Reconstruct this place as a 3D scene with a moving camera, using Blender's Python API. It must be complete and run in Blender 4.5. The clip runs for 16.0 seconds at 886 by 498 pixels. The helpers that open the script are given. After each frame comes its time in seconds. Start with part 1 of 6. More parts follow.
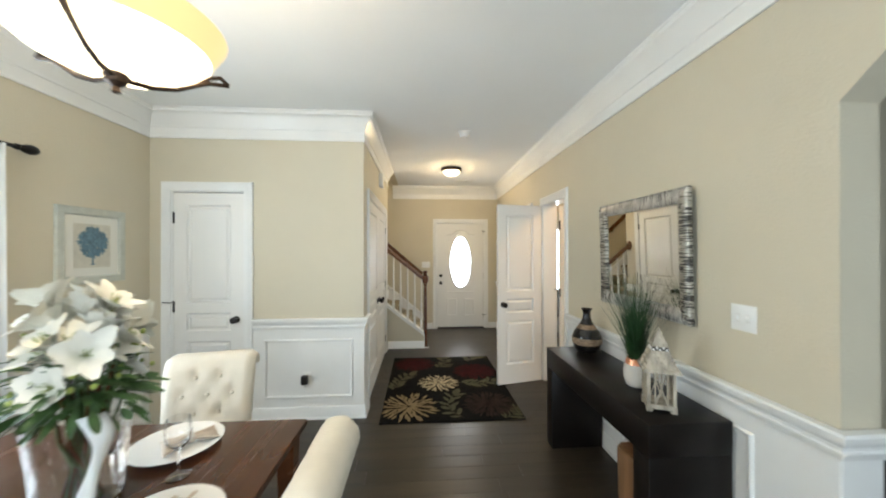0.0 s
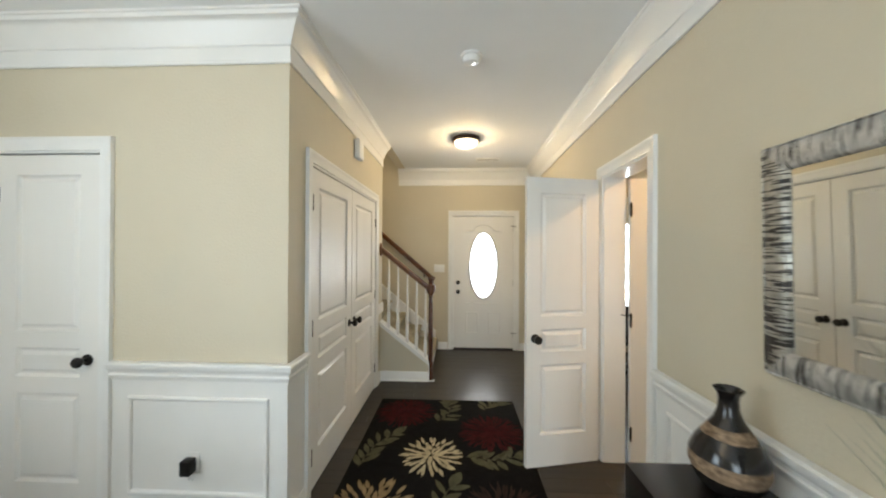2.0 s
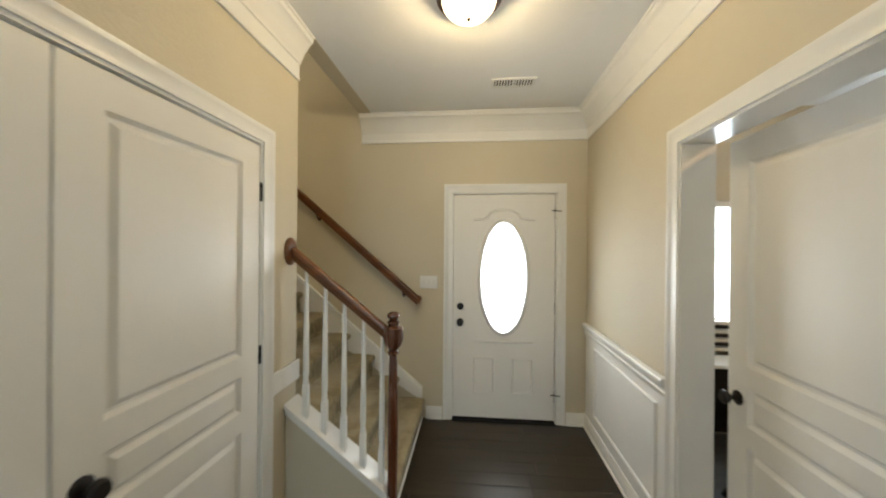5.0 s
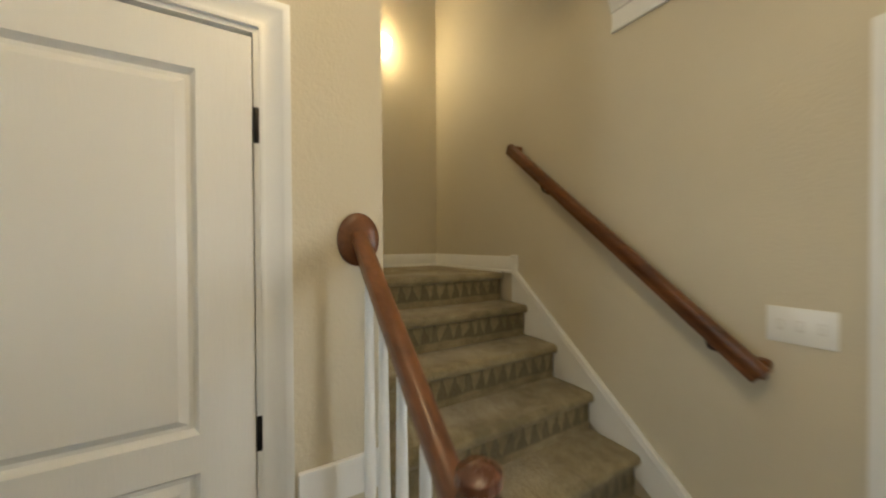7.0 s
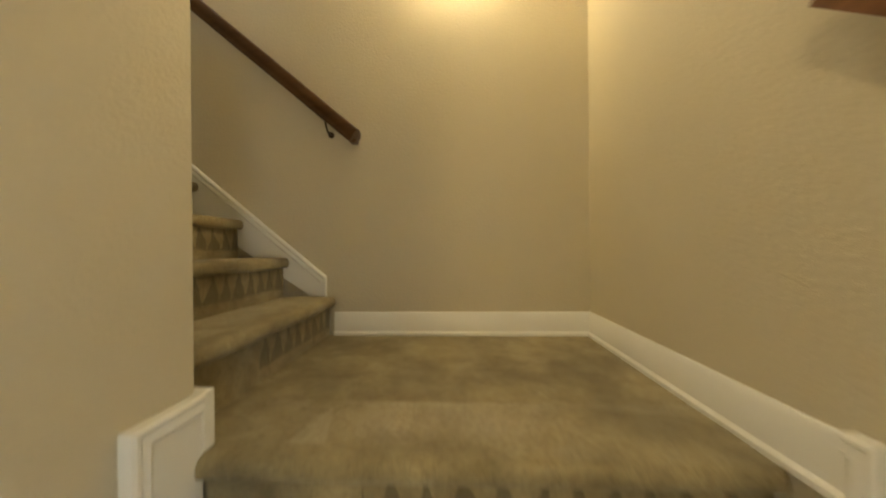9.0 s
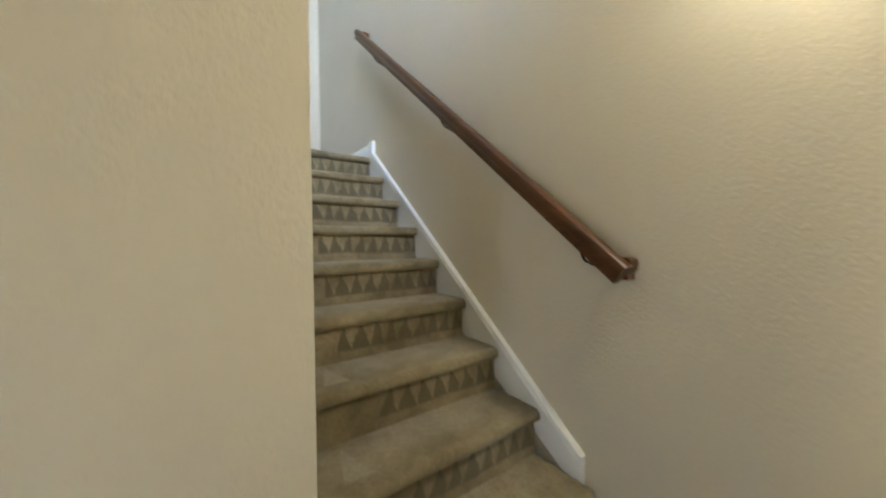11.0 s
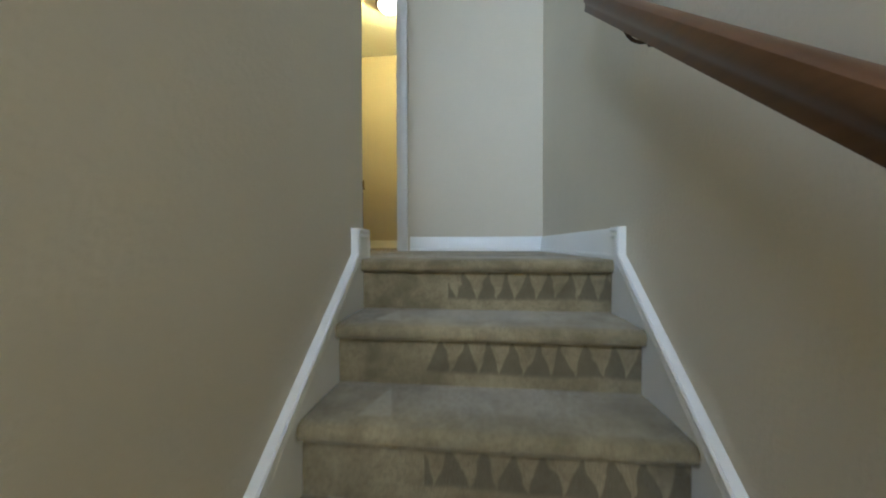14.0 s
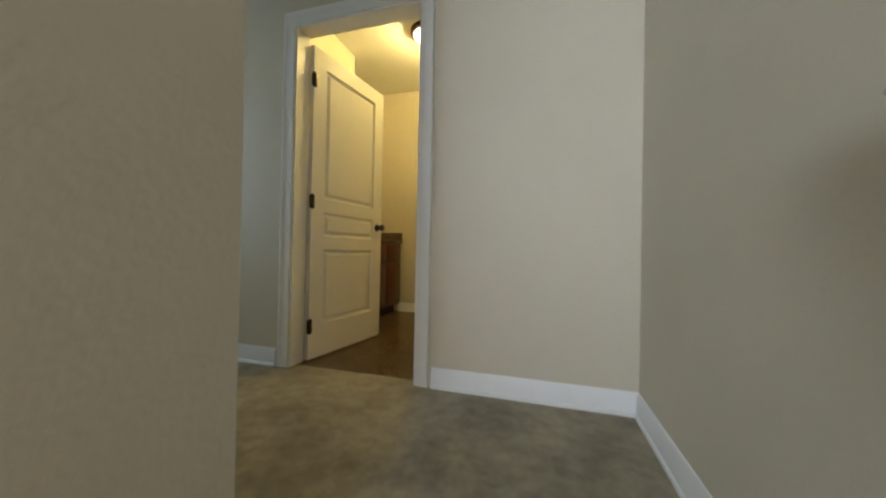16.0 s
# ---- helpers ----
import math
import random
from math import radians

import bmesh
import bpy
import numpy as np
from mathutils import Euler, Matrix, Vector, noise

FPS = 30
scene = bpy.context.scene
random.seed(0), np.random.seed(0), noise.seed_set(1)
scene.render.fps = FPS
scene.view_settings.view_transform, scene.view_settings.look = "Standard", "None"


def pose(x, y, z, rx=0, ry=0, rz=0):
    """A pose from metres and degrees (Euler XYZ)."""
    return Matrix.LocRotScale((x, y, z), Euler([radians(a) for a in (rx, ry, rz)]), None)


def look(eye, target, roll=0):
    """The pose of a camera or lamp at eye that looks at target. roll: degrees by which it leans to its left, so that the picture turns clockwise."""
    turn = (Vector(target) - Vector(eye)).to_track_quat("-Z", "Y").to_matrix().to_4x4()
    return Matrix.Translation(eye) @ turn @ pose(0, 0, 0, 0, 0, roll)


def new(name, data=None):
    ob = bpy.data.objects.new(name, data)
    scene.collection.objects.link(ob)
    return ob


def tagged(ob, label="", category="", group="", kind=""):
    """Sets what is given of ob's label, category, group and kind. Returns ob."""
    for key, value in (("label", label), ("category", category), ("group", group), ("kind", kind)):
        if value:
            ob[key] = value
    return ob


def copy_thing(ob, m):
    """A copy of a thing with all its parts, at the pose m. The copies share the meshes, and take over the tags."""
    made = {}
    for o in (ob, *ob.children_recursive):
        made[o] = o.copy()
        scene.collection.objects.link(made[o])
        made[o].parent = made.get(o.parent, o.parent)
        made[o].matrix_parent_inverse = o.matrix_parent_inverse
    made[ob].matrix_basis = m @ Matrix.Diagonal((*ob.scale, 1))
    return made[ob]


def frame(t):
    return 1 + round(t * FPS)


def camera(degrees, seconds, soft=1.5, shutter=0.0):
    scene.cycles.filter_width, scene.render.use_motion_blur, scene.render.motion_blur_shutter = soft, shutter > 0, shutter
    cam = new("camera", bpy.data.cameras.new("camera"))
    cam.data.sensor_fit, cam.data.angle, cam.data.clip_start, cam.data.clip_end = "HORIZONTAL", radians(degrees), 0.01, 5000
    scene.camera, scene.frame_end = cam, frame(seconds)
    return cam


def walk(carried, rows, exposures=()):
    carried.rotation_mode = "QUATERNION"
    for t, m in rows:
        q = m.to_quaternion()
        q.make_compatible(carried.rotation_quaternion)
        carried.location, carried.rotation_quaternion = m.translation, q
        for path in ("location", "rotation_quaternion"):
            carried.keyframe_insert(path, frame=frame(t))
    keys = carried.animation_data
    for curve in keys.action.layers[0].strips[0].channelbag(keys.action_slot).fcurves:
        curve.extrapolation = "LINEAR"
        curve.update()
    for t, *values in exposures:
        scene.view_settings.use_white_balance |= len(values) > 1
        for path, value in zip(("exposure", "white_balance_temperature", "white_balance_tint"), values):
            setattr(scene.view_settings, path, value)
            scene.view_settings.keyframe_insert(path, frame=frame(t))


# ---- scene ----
cam = camera(106.0, 16.0, 2.0, 0.5)
PATH = [
    (0, (0.413, 0.244, 1.51), (0.549, 2.24, 1.517), -0.1),
    (0.5, (0.511, 0.563, 1.511), (0.601, 2.561, 1.512), 0.1),
    (1, (0.593, 0.893, 1.532), (0.643, 2.892, 1.538), 0.0),
    (1.5, (0.73, 1.265, 1.515), (0.725, 3.265, 1.522), -0.1),
    (2, (0.798, 1.585, 1.506), (0.711, 3.583, 1.514), 0.3),
    (2.5, (0.83, 1.917, 1.518), (0.706, 3.913, 1.525), 0.5),
    (3, (0.886, 2.225, 1.52), (0.754, 4.221, 1.528), 0.6),
    (5.3, (0.920, 3.910, 1.534), (0.725, 5.900, 1.530), 0.4),
    (5.5, (0.936, 4.064, 1.534), (0.62, 6.039, 1.527), 0.4),
    (6, (0.936, 4.438, 1.518), (0.075, 6.243, 1.52), 0.1),
    (6.5, (0.927, 4.799, 1.511), (-0.467, 6.233, 1.502), -0.0),
    (7, (0.865, 5.179, 1.494), (-0.865, 6.181, 1.472), -0.3),
    (7.5, (0.72, 5.527, 1.503), (-1.222, 6.003, 1.469), -0.4),
    (8, (0.403, 5.813, 1.488), (-1.588, 5.995, 1.438), -0.2),
    (8.5, (0.062, 6.033, 1.526), (-1.937, 6.087, 1.491), 0.1),
    (8.7, (-0.080, 6.064, 1.600), (-2.080, 6.083, 1.582), -0.2),
    (10.8, (-0.722, 6.079, 2.269), (-2.035, 4.571, 2.226), -0.5),
    (11, (-0.769, 6.079, 2.346), (-1.94, 4.458, 2.298), -0.5),
    (11.5, (-0.9, 5.979, 2.508), (-1.711, 4.152, 2.453), 0.2),
    (12, (-1.05, 5.814, 2.614), (-1.531, 3.873, 2.591), 0.3),
    (12.5, (-1.235, 5.612, 2.745), (-1.341, 3.615, 2.754), -0.4),
    (13, (-1.328, 5.395, 2.735), (-1.230, 3.398, 2.782), -0.3),
    (13.5, (-1.335, 5.06, 2.885), (-1.216, 3.063, 2.868), 0.3),
    (14, (-1.362, 4.875, 3.046), (-1.155, 2.885, 3.016), -0.1),
    (14.5, (-1.445, 4.699, 3.207), (-1.18, 2.714, 3.22), 0.1),
    (15, (-1.468, 4.481, 3.368), (-1.062, 2.518, 3.385), 0.4),
    (15.5, (-1.424, 4.273, 3.539), (-1.008, 2.317, 3.577), 1.0),
    (16, (-1.404, 4.048, 3.733), (-0.838, 2.13, 3.75), 1.1),
]
EXPOSURES = [(0.0, -0.04, 6050, 10), (2.5, -0.08, 6050, 10), (5.0, -0.30, 6000, 8), (7.0, -0.30, 6100, 8), (8.0, 0.14, 6300, 8), (8.5, 0.34, 6600, 4), (8.9, 0.40, 6600, 4), (10.9, 0.64, 4820, 8), (11.5, 0.62, 4620, 8), (12.5, 0.34, 4480, 7), (13.5, -0.06, 4680, 4), (14.5, -0.17, 4850, 5), (16.0, -0.26, 5350, 8)]
walk(cam, [(t, look(eye, target, roll)) for t, eye, target, roll in PATH], EXPOSURES)

# ---- world, sun and daylight ----
world = bpy.data.worlds.new("sky")
scene.world = world
world.use_nodes = True
wn = world.node_tree
sky = wn.nodes.new("ShaderNodeTexSky")
sky.sky_type = 'NISHITA'
sky.sun_disc = False
sky.sun_elevation, sky.sun_rotation = radians(48), radians(215)
wn.links.new(sky.outputs[0], wn.nodes["Background"].inputs[0])
wn.nodes["Background"].inputs[1].default_value = 0.1


def lamp(name, kind, m, energy, color=(1, 1, 1), size=0.1, size_y=None):
    data = bpy.data.lights.new(name, kind)
    data.energy, data.color = energy, color
    if kind == 'AREA':
        data.shape, data.size, data.size_y = 'RECTANGLE', size, size_y or size
    elif kind == 'SUN':
        data.angle = size
    else:
        data.shadow_soft_size = size
    ob = new(name, data)
    ob.matrix_world = m
    return ob


DAY = (0.86, 0.97, 1.0)
WARM = (1.0, 0.70, 0.36)
lamp("sun", 'SUN', look((-6, -8, 12), (0, 0, 0)), 3.0, (1.0, 0.95, 0.86), radians(0.5))
lamp("window_light_west", 'AREA', look((-1.90, 1.45, 1.45), (1, 1.45, 1.9)), 42, DAY, 1.3, 1.3)
lamp("window_light_south", 'AREA', look((0.25, -2.36, 1.25), (0.35, 3, 2.1)), 86, DAY, 1.9, 1.9)
# added fill lamp for the next room; the wall behind it has no window
lamp("window_light_kitchen", 'AREA', look((4.9, 0.2, 1.5), (1.9, 0.8, 1.2)), 15, DAY, 1.6, 1.4)
lamp("window_light_office", 'AREA', look((3.25, 6.64, 1.3), (3.1, 4, 1.5)), 26, DAY, 1.1, 1.2)
lamp("window_light_upper", 'AREA', look((1.55, 2.95, 4.4), (-1, 2.95, 4.2)), 8, DAY, 0.8, 1.1)
# fill lamp with narrowed spread, added to brighten the upper end wall
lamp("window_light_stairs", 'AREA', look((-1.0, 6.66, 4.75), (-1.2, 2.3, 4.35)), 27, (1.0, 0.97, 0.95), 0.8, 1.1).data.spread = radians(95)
lamp("door_glass_light", 'AREA', look((1.19, 6.64, 1.28), (1.19, 4, 1.1)), 9, (1, 0.97, 0.9), 0.36, 0.9)
lamp("pendant_bulb", 'POINT', pose(-0.43, 1.23, 2.25), 26, (1.0, 0.78, 0.48), 0.06)
lamp("hall_bulb", 'POINT', pose(0.885, 5.26, 2.662), 28, (1.0, 0.71, 0.35), 0.05)
lamp("sconce_bulb", 'POINT', pose(-1.76, 6.10, 3.17), 17.5, (1.0, 0.73, 0.36), 0.04)
lamp("bath_bulb", 'POINT', pose(-0.39, 1.23, 5.635), 66, (1.0, 0.66, 0.17), 0.05)
lamp("office_bulb", 'POINT', pose(3.0, 3.05, 2.66), 62, (1.0, 0.57, 0.22), 0.05)

# ---- materials ----


def principled(name):
    m = bpy.data.materials.new(name)
    m.use_nodes = True
    return m, m.node_tree, m.node_tree.nodes["Principled BSDF"]


def node(nt, kind, **values):
    n = nt.nodes.new(kind)
    for key, value in values.items():
        if isinstance(value, (int, float, tuple)):
            n.inputs[key].default_value = value
        else:
            nt.links.new(value, n.inputs[key])
    return n


def mixed(nt, fac, a, b):
    n = nt.nodes.new("ShaderNodeMix")
    n.data_type = 'RGBA'
    for i, v in ((0, fac), (6, a), (7, b)):
        if isinstance(v, (int, float)):
            n.inputs[i].default_value = v
        elif isinstance(v, tuple):
            n.inputs[i].default_value = (*v[:3], 1)
        else:
            nt.links.new(v, n.inputs[i])
    return n.outputs[2]


def calc(nt, op, a, b=0.0):
    n = nt.nodes.new("ShaderNodeMath")
    n.operation = op
    for i, v in ((0, a), (1, b)):
        if isinstance(v, (int, float)):
            n.inputs[i].default_value = v
        else:
            nt.links.new(v, n.inputs[i])
    return n.outputs[0]


def ramp(nt, fac, stops):
    n = nt.nodes.new("ShaderNodeValToRGB")
    nt.links.new(fac, n.inputs[0])
    r = n.color_ramp
    while len(r.elements) < len(stops):
        r.elements.new(0.5)
    for e, (p, c) in zip(r.elements, stops):
        e.position, e.color = p, (c, c, c, 1)
    return n.outputs[0]


def place(nt, scale=(1, 1, 1), source="Position"):
    if source == "Position":
        out = nt.nodes.new("ShaderNodeNewGeometry").outputs["Position"]
    else:
        out = nt.nodes.new("ShaderNodeTexCoord").outputs["Object"]
    n = nt.nodes.new("ShaderNodeMapping")
    nt.links.new(out, n.inputs[0])
    n.inputs["Scale"].default_value = scale
    return n.outputs[0]


def noise_fac(nt, vec, scale, detail=3.0, rough=0.55):
    return node(nt, "ShaderNodeTexNoise", Vector=vec, Scale=scale, Detail=detail, Roughness=rough).outputs[0]


def plain(name, base, rough=0.5, metal=0.0, vary=0.08, scale=4.0, bump=0.0, bump_scale=200.0, stretch=(1, 1, 1), source="Position", depth=0.004):
    m, nt, bsdf = principled(name)
    vec = place(nt, stretch, source)
    big = noise_fac(nt, vec, scale, 4)
    fine = noise_fac(nt, vec, scale * 14, 3)
    dark = tuple(c * (1 - vary * 1.6) for c in base)
    light = tuple(min(1, c * (1 + vary)) for c in base)
    col = mixed(nt, ramp(nt, big, ((0.3, 0), (0.7, 1))), dark, light)
    col = mixed(nt, calc(nt, 'MULTIPLY', fine, vary * 1.2), col, tuple(c * 0.7 for c in base))
    nt.links.new(col, bsdf.inputs["Base Color"])
    nt.links.new(calc(nt, 'ADD', calc(nt, 'MULTIPLY', fine, 0.12), rough - 0.06), bsdf.inputs["Roughness"])
    bsdf.inputs["Metallic"].default_value = metal
    if bump:
        h = noise_fac(nt, vec, bump_scale, 3, 0.6)
        b = node(nt, "ShaderNodeBump", Height=h, Strength=bump, Distance=depth)
        nt.links.new(b.outputs[0], bsdf.inputs["Normal"])
    return m


M_WALL = plain("wall_paint", (0.60, 0.545, 0.42), 0.62, vary=0.025, scale=1.4, bump=0.5, bump_scale=85, depth=0.004)
M_WHITE = plain("trim_paint", (0.80, 0.80, 0.78), 0.32, vary=0.02, scale=3, bump=0.05, bump_scale=120)
M_DOOR = plain("door_paint", (0.79, 0.78, 0.75), 0.40, vary=0.02, scale=3, bump=0.10, bump_scale=160, stretch=(1, 1, 0.12))
M_CEIL = plain("ceiling_paint", (0.87, 0.88, 0.88), 0.8, vary=0.015, scale=1.2, bump=0.2, bump_scale=110)
M_BLACK = plain("oil_rubbed_bronze", (0.020, 0.017, 0.015), 0.38, 0.6, vary=0.2, scale=20)
M_BRONZE = plain("antique_bronze", (0.060, 0.038, 0.025), 0.42, 0.7, vary=0.25, scale=15)
M_STEEL = plain("satin_steel", (0.55, 0.54, 0.52), 0.3, 1.0, vary=0.05)
M_BLIND = plain("matte_black_lacquer", (0.008, 0.006, 0.005), 0.34, vary=0.25, scale=8, bump=0.05, bump_scale=60)
M_BLIND.node_tree.nodes["Principled BSDF"].inputs["Specular IOR Level"].default_value = 0.22
M_LINEN = plain("cream_linen", (0.74, 0.69, 0.59), 0.9, vary=0.04, scale=10, bump=0.5, bump_scale=700)
M_CHINA = plain("white_china", (0.80, 0.79, 0.76), 0.12, vary=0.01)
M_NAPKIN = plain("beige_satin_napkin", (0.52, 0.44, 0.36), 0.45, vary=0.12, scale=18)
M_PLASTIC = plain("white_plastic", (0.80, 0.80, 0.78), 0.35, vary=0.01)
M_PLASTIC_DIM = plain("off_white_plastic", (0.72, 0.71, 0.68), 0.4, vary=0.01)
M_COPPER = plain("copper_rim", (0.75, 0.34, 0.20), 0.28, 1.0, vary=0.1)
M_POT = plain("pale_stoneware", (0.60, 0.57, 0.52), 0.6, vary=0.06, scale=12, bump=0.2)
M_LEAF = plain("green_leaf", (0.055, 0.115, 0.030), 0.5, vary=0.35, scale=30)
M_GRASS = plain("grass_blade", (0.022, 0.062, 0.020), 0.45, vary=0.4, scale=24)
M_PETAL = plain("lily_petal", (0.78, 0.76, 0.68), 0.6, vary=0.05, scale=20)
M_BUD = plain("green_bud", (0.30, 0.36, 0.08), 0.5, vary=0.2, scale=30)
M_WHITEWASH = plain("whitewashed_wood", (0.43, 0.385, 0.31), 0.7, vary=0.35, scale=25, bump=0.4, bump_scale=150, stretch=(1, 1, 0.3))
M_MATBOARD = plain("picture_mat", (0.72, 0.71, 0.64), 0.8, vary=0.01)
M_SAGE = plain("pale_sage_frame", (0.50, 0.52, 0.46), 0.5, vary=0.06, scale=20)
M_PAPERBG = plain("print_paper", (0.60, 0.57, 0.48), 0.8, vary=0.06, scale=18)
M_BLUE = plain("print_blue_ink", (0.13, 0.22, 0.28), 0.8, vary=0.25, scale=50)
M_VINYL = plain("brown_vinyl", (0.085, 0.050, 0.024), 0.28, vary=0.6, scale=7)
M_CABINET = plain("cherry_cabinet", (0.095, 0.027, 0.012), 0.35, vary=0.3, scale=5, stretch=(1, 1, 0.2))
M_COUNTER = plain("dark_speckled_counter", (0.12, 0.085, 0.06), 0.2, vary=0.6, scale=40)
M_CURTAIN = plain("sheer_curtain", (0.80, 0.82, 0.82), 0.9, vary=0.02)
M_ROAD = plain("pale_ground", (0.22, 0.24, 0.18), 0.9, vary=0.3, scale=0.5)


def wood(name, dark, light, rough, axis, scale=1.0, source="Position", gloss=0.0):
    m, nt, bsdf = principled(name)
    st = [22 * scale, 22 * scale, 22 * scale]
    st["xyz".index(axis)] = 1.3 * scale
    vec = place(nt, tuple(st), source)
    rnd = nt.nodes.new("ShaderNodeObjectInfo").outputs["Random"]
    shift = nt.nodes.new("ShaderNodeVectorMath")
    shift.operation = 'ADD'
    nt.links.new(vec, shift.inputs[0])
    comb = node(nt, "ShaderNodeCombineXYZ", X=calc(nt, 'MULTIPLY', rnd, 37.0), Y=calc(nt, 'MULTIPLY', rnd, 91.0))
    nt.links.new(comb.outputs[0], shift.inputs[1])
    grain = noise_fac(nt, shift.outputs[0], 1.0, 5, 0.65)
    broad = noise_fac(nt, shift.outputs[0], 0.22, 2)
    f = calc(nt, 'ADD', calc(nt, 'MULTIPLY', grain, 0.65), calc(nt, 'MULTIPLY', broad, 0.45))
    col = mixed(nt, ramp(nt, f, ((0.33, 0), (0.72, 1))), dark, light)
    col = mixed(nt, calc(nt, 'MULTIPLY', rnd, 0.45), col, dark)
    nt.links.new(col, bsdf.inputs["Base Color"])
    nt.links.new(calc(nt, 'ADD', calc(nt, 'MULTIPLY', grain, 0.22), rough - 0.1), bsdf.inputs["Roughness"])
    b = node(nt, "ShaderNodeBump", Height=grain, Strength=0.15, Distance=0.002)
    nt.links.new(b.outputs[0], bsdf.inputs["Normal"])
    bsdf.inputs["Coat Weight"].default_value = gloss
    bsdf.inputs["Coat Roughness"].default_value = 0.25
    return m


M_PLANK = wood("dark_floor_plank", (0.015, 0.011, 0.007), (0.052, 0.039, 0.023), 0.33, 'x')
M_PLANK.node_tree.nodes["Principled BSDF"].inputs["Specular IOR Level"].default_value = 0.38
M_RAIL_X = wood("cherry_handrail", (0.060, 0.020, 0.006), (0.215, 0.080, 0.023), 0.34, 'x', 1.4, gloss=0.12)
M_RAIL_Y = wood("walnut_handrail", (0.036, 0.015, 0.005), (0.165, 0.074, 0.025), 0.36, 'y', 1.4, gloss=0.08)
M_RAIL_Y.node_tree.nodes["Principled BSDF"].inputs["Specular IOR Level"].default_value = 0.3
M_NEWEL = wood("cherry_newel", (0.055, 0.018, 0.008), (0.14, 0.046, 0.018), 0.26, 'z', 1.4, gloss=0.5)
M_TABLE = wood("walnut_tabletop", (0.034, 0.012, 0.005), (0.125, 0.045, 0.017), 0.24, 'y', 0.7)
M_TABLE.node_tree.nodes["Principled BSDF"].inputs["Specular IOR Level"].default_value = 0.3
M_STUMP = wood("rough_teak", (0.10, 0.045, 0.018), (0.36, 0.19, 0.085), 0.7, 'z', 0.8)


def carpet(name, marks):
    m, nt, bsdf = principled(name)
    vec = place(nt)
    blot = noise_fac(nt, vec, 3.5, 3, 0.6)
    pile = noise_fac(nt, vec, 260, 2, 0.7)
    swirl = noise_fac(nt, place(nt, (1, 1, 1)), 14, 4, 0.65)
    f = calc(nt, 'ADD', calc(nt, 'MULTIPLY', blot, 0.75), calc(nt, 'MULTIPLY', swirl, 0.3))
    col = mixed(nt, ramp(nt, f, ((0.38, 0), (0.66, 1))), (0.205, 0.168, 0.090), (0.42, 0.355, 0.208))
    if marks == "tread":
        sep = nt.nodes.new("ShaderNodeSeparateXYZ")
        nt.links.new(place(nt, (1, 1, 1), "Object"), sep.inputs[0])
        rnd = nt.nodes.new("ShaderNodeObjectInfo").outputs["Random"]
        off = calc(nt, 'ABSOLUTE', calc(nt, 'SUBTRACT', sep.outputs[0], calc(nt, 'ADD', 0.13, calc(nt, 'MULTIPLY', rnd, 0.07))))
        cone = calc(nt, 'SUBTRACT', calc(nt, 'MULTIPLY', calc(nt, 'SUBTRACT', 0.225, sep.outputs[1]), 0.27), off)
        wedge = calc(nt, 'MULTIPLY', ramp(nt, calc(nt, 'ADD', calc(nt, 'MULTIPLY', cone, 60.0), 0.5), ((0.3, 0), (0.7, 1))), calc(nt, 'GREATER_THAN', sep.outputs[1], 0.06))
        col = mixed(nt, calc(nt, 'MULTIPLY', wedge, 0.75), col, (0.46, 0.40, 0.27))
        worn = calc(nt, 'MULTIPLY', ramp(nt, sep.outputs[0], ((0.14, 0), (0.32, 1), (0.66, 1), (0.80, 0))), ramp(nt, sep.outputs[1], ((0.05, 0), (0.13, 1), (0.22, 1))))
        worn = calc(nt, 'MULTIPLY', worn, ramp(nt, noise_fac(nt, place(nt, (9.0, 3.0, 1), "Object"), 1.0, 3), ((0.32, 0.25), (0.60, 1))))
        col = mixed(nt, calc(nt, 'MULTIPLY', worn, 0.80), col, (0.50, 0.44, 0.32))
        sweepy = noise_fac(nt, place(nt, (2.2, 6.0, 1), "Object"), 1.0, 2)
        col = mixed(nt, calc(nt, 'MULTIPLY', ramp(nt, sweepy, ((0.50, 0), (0.60, 1))), 0.35), col, (0.43, 0.37, 0.25))
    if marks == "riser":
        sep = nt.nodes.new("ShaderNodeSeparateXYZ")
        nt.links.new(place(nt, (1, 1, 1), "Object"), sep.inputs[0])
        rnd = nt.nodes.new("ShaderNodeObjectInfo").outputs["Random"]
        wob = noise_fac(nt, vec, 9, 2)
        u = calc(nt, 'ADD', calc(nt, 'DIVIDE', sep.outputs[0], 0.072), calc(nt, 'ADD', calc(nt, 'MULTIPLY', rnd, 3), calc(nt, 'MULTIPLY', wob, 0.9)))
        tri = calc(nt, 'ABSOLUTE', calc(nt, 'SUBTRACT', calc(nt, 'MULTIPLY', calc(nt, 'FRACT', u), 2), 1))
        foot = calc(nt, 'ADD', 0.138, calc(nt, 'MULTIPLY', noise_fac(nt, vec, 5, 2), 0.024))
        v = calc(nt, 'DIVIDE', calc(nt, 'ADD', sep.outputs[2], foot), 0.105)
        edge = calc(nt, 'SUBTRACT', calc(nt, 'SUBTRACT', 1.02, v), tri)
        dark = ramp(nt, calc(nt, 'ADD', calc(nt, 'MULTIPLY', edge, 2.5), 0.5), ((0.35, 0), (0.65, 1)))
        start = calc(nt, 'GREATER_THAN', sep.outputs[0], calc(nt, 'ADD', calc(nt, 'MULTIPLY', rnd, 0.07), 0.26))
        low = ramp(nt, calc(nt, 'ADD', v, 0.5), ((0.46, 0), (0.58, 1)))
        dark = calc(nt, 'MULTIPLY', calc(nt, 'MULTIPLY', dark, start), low)
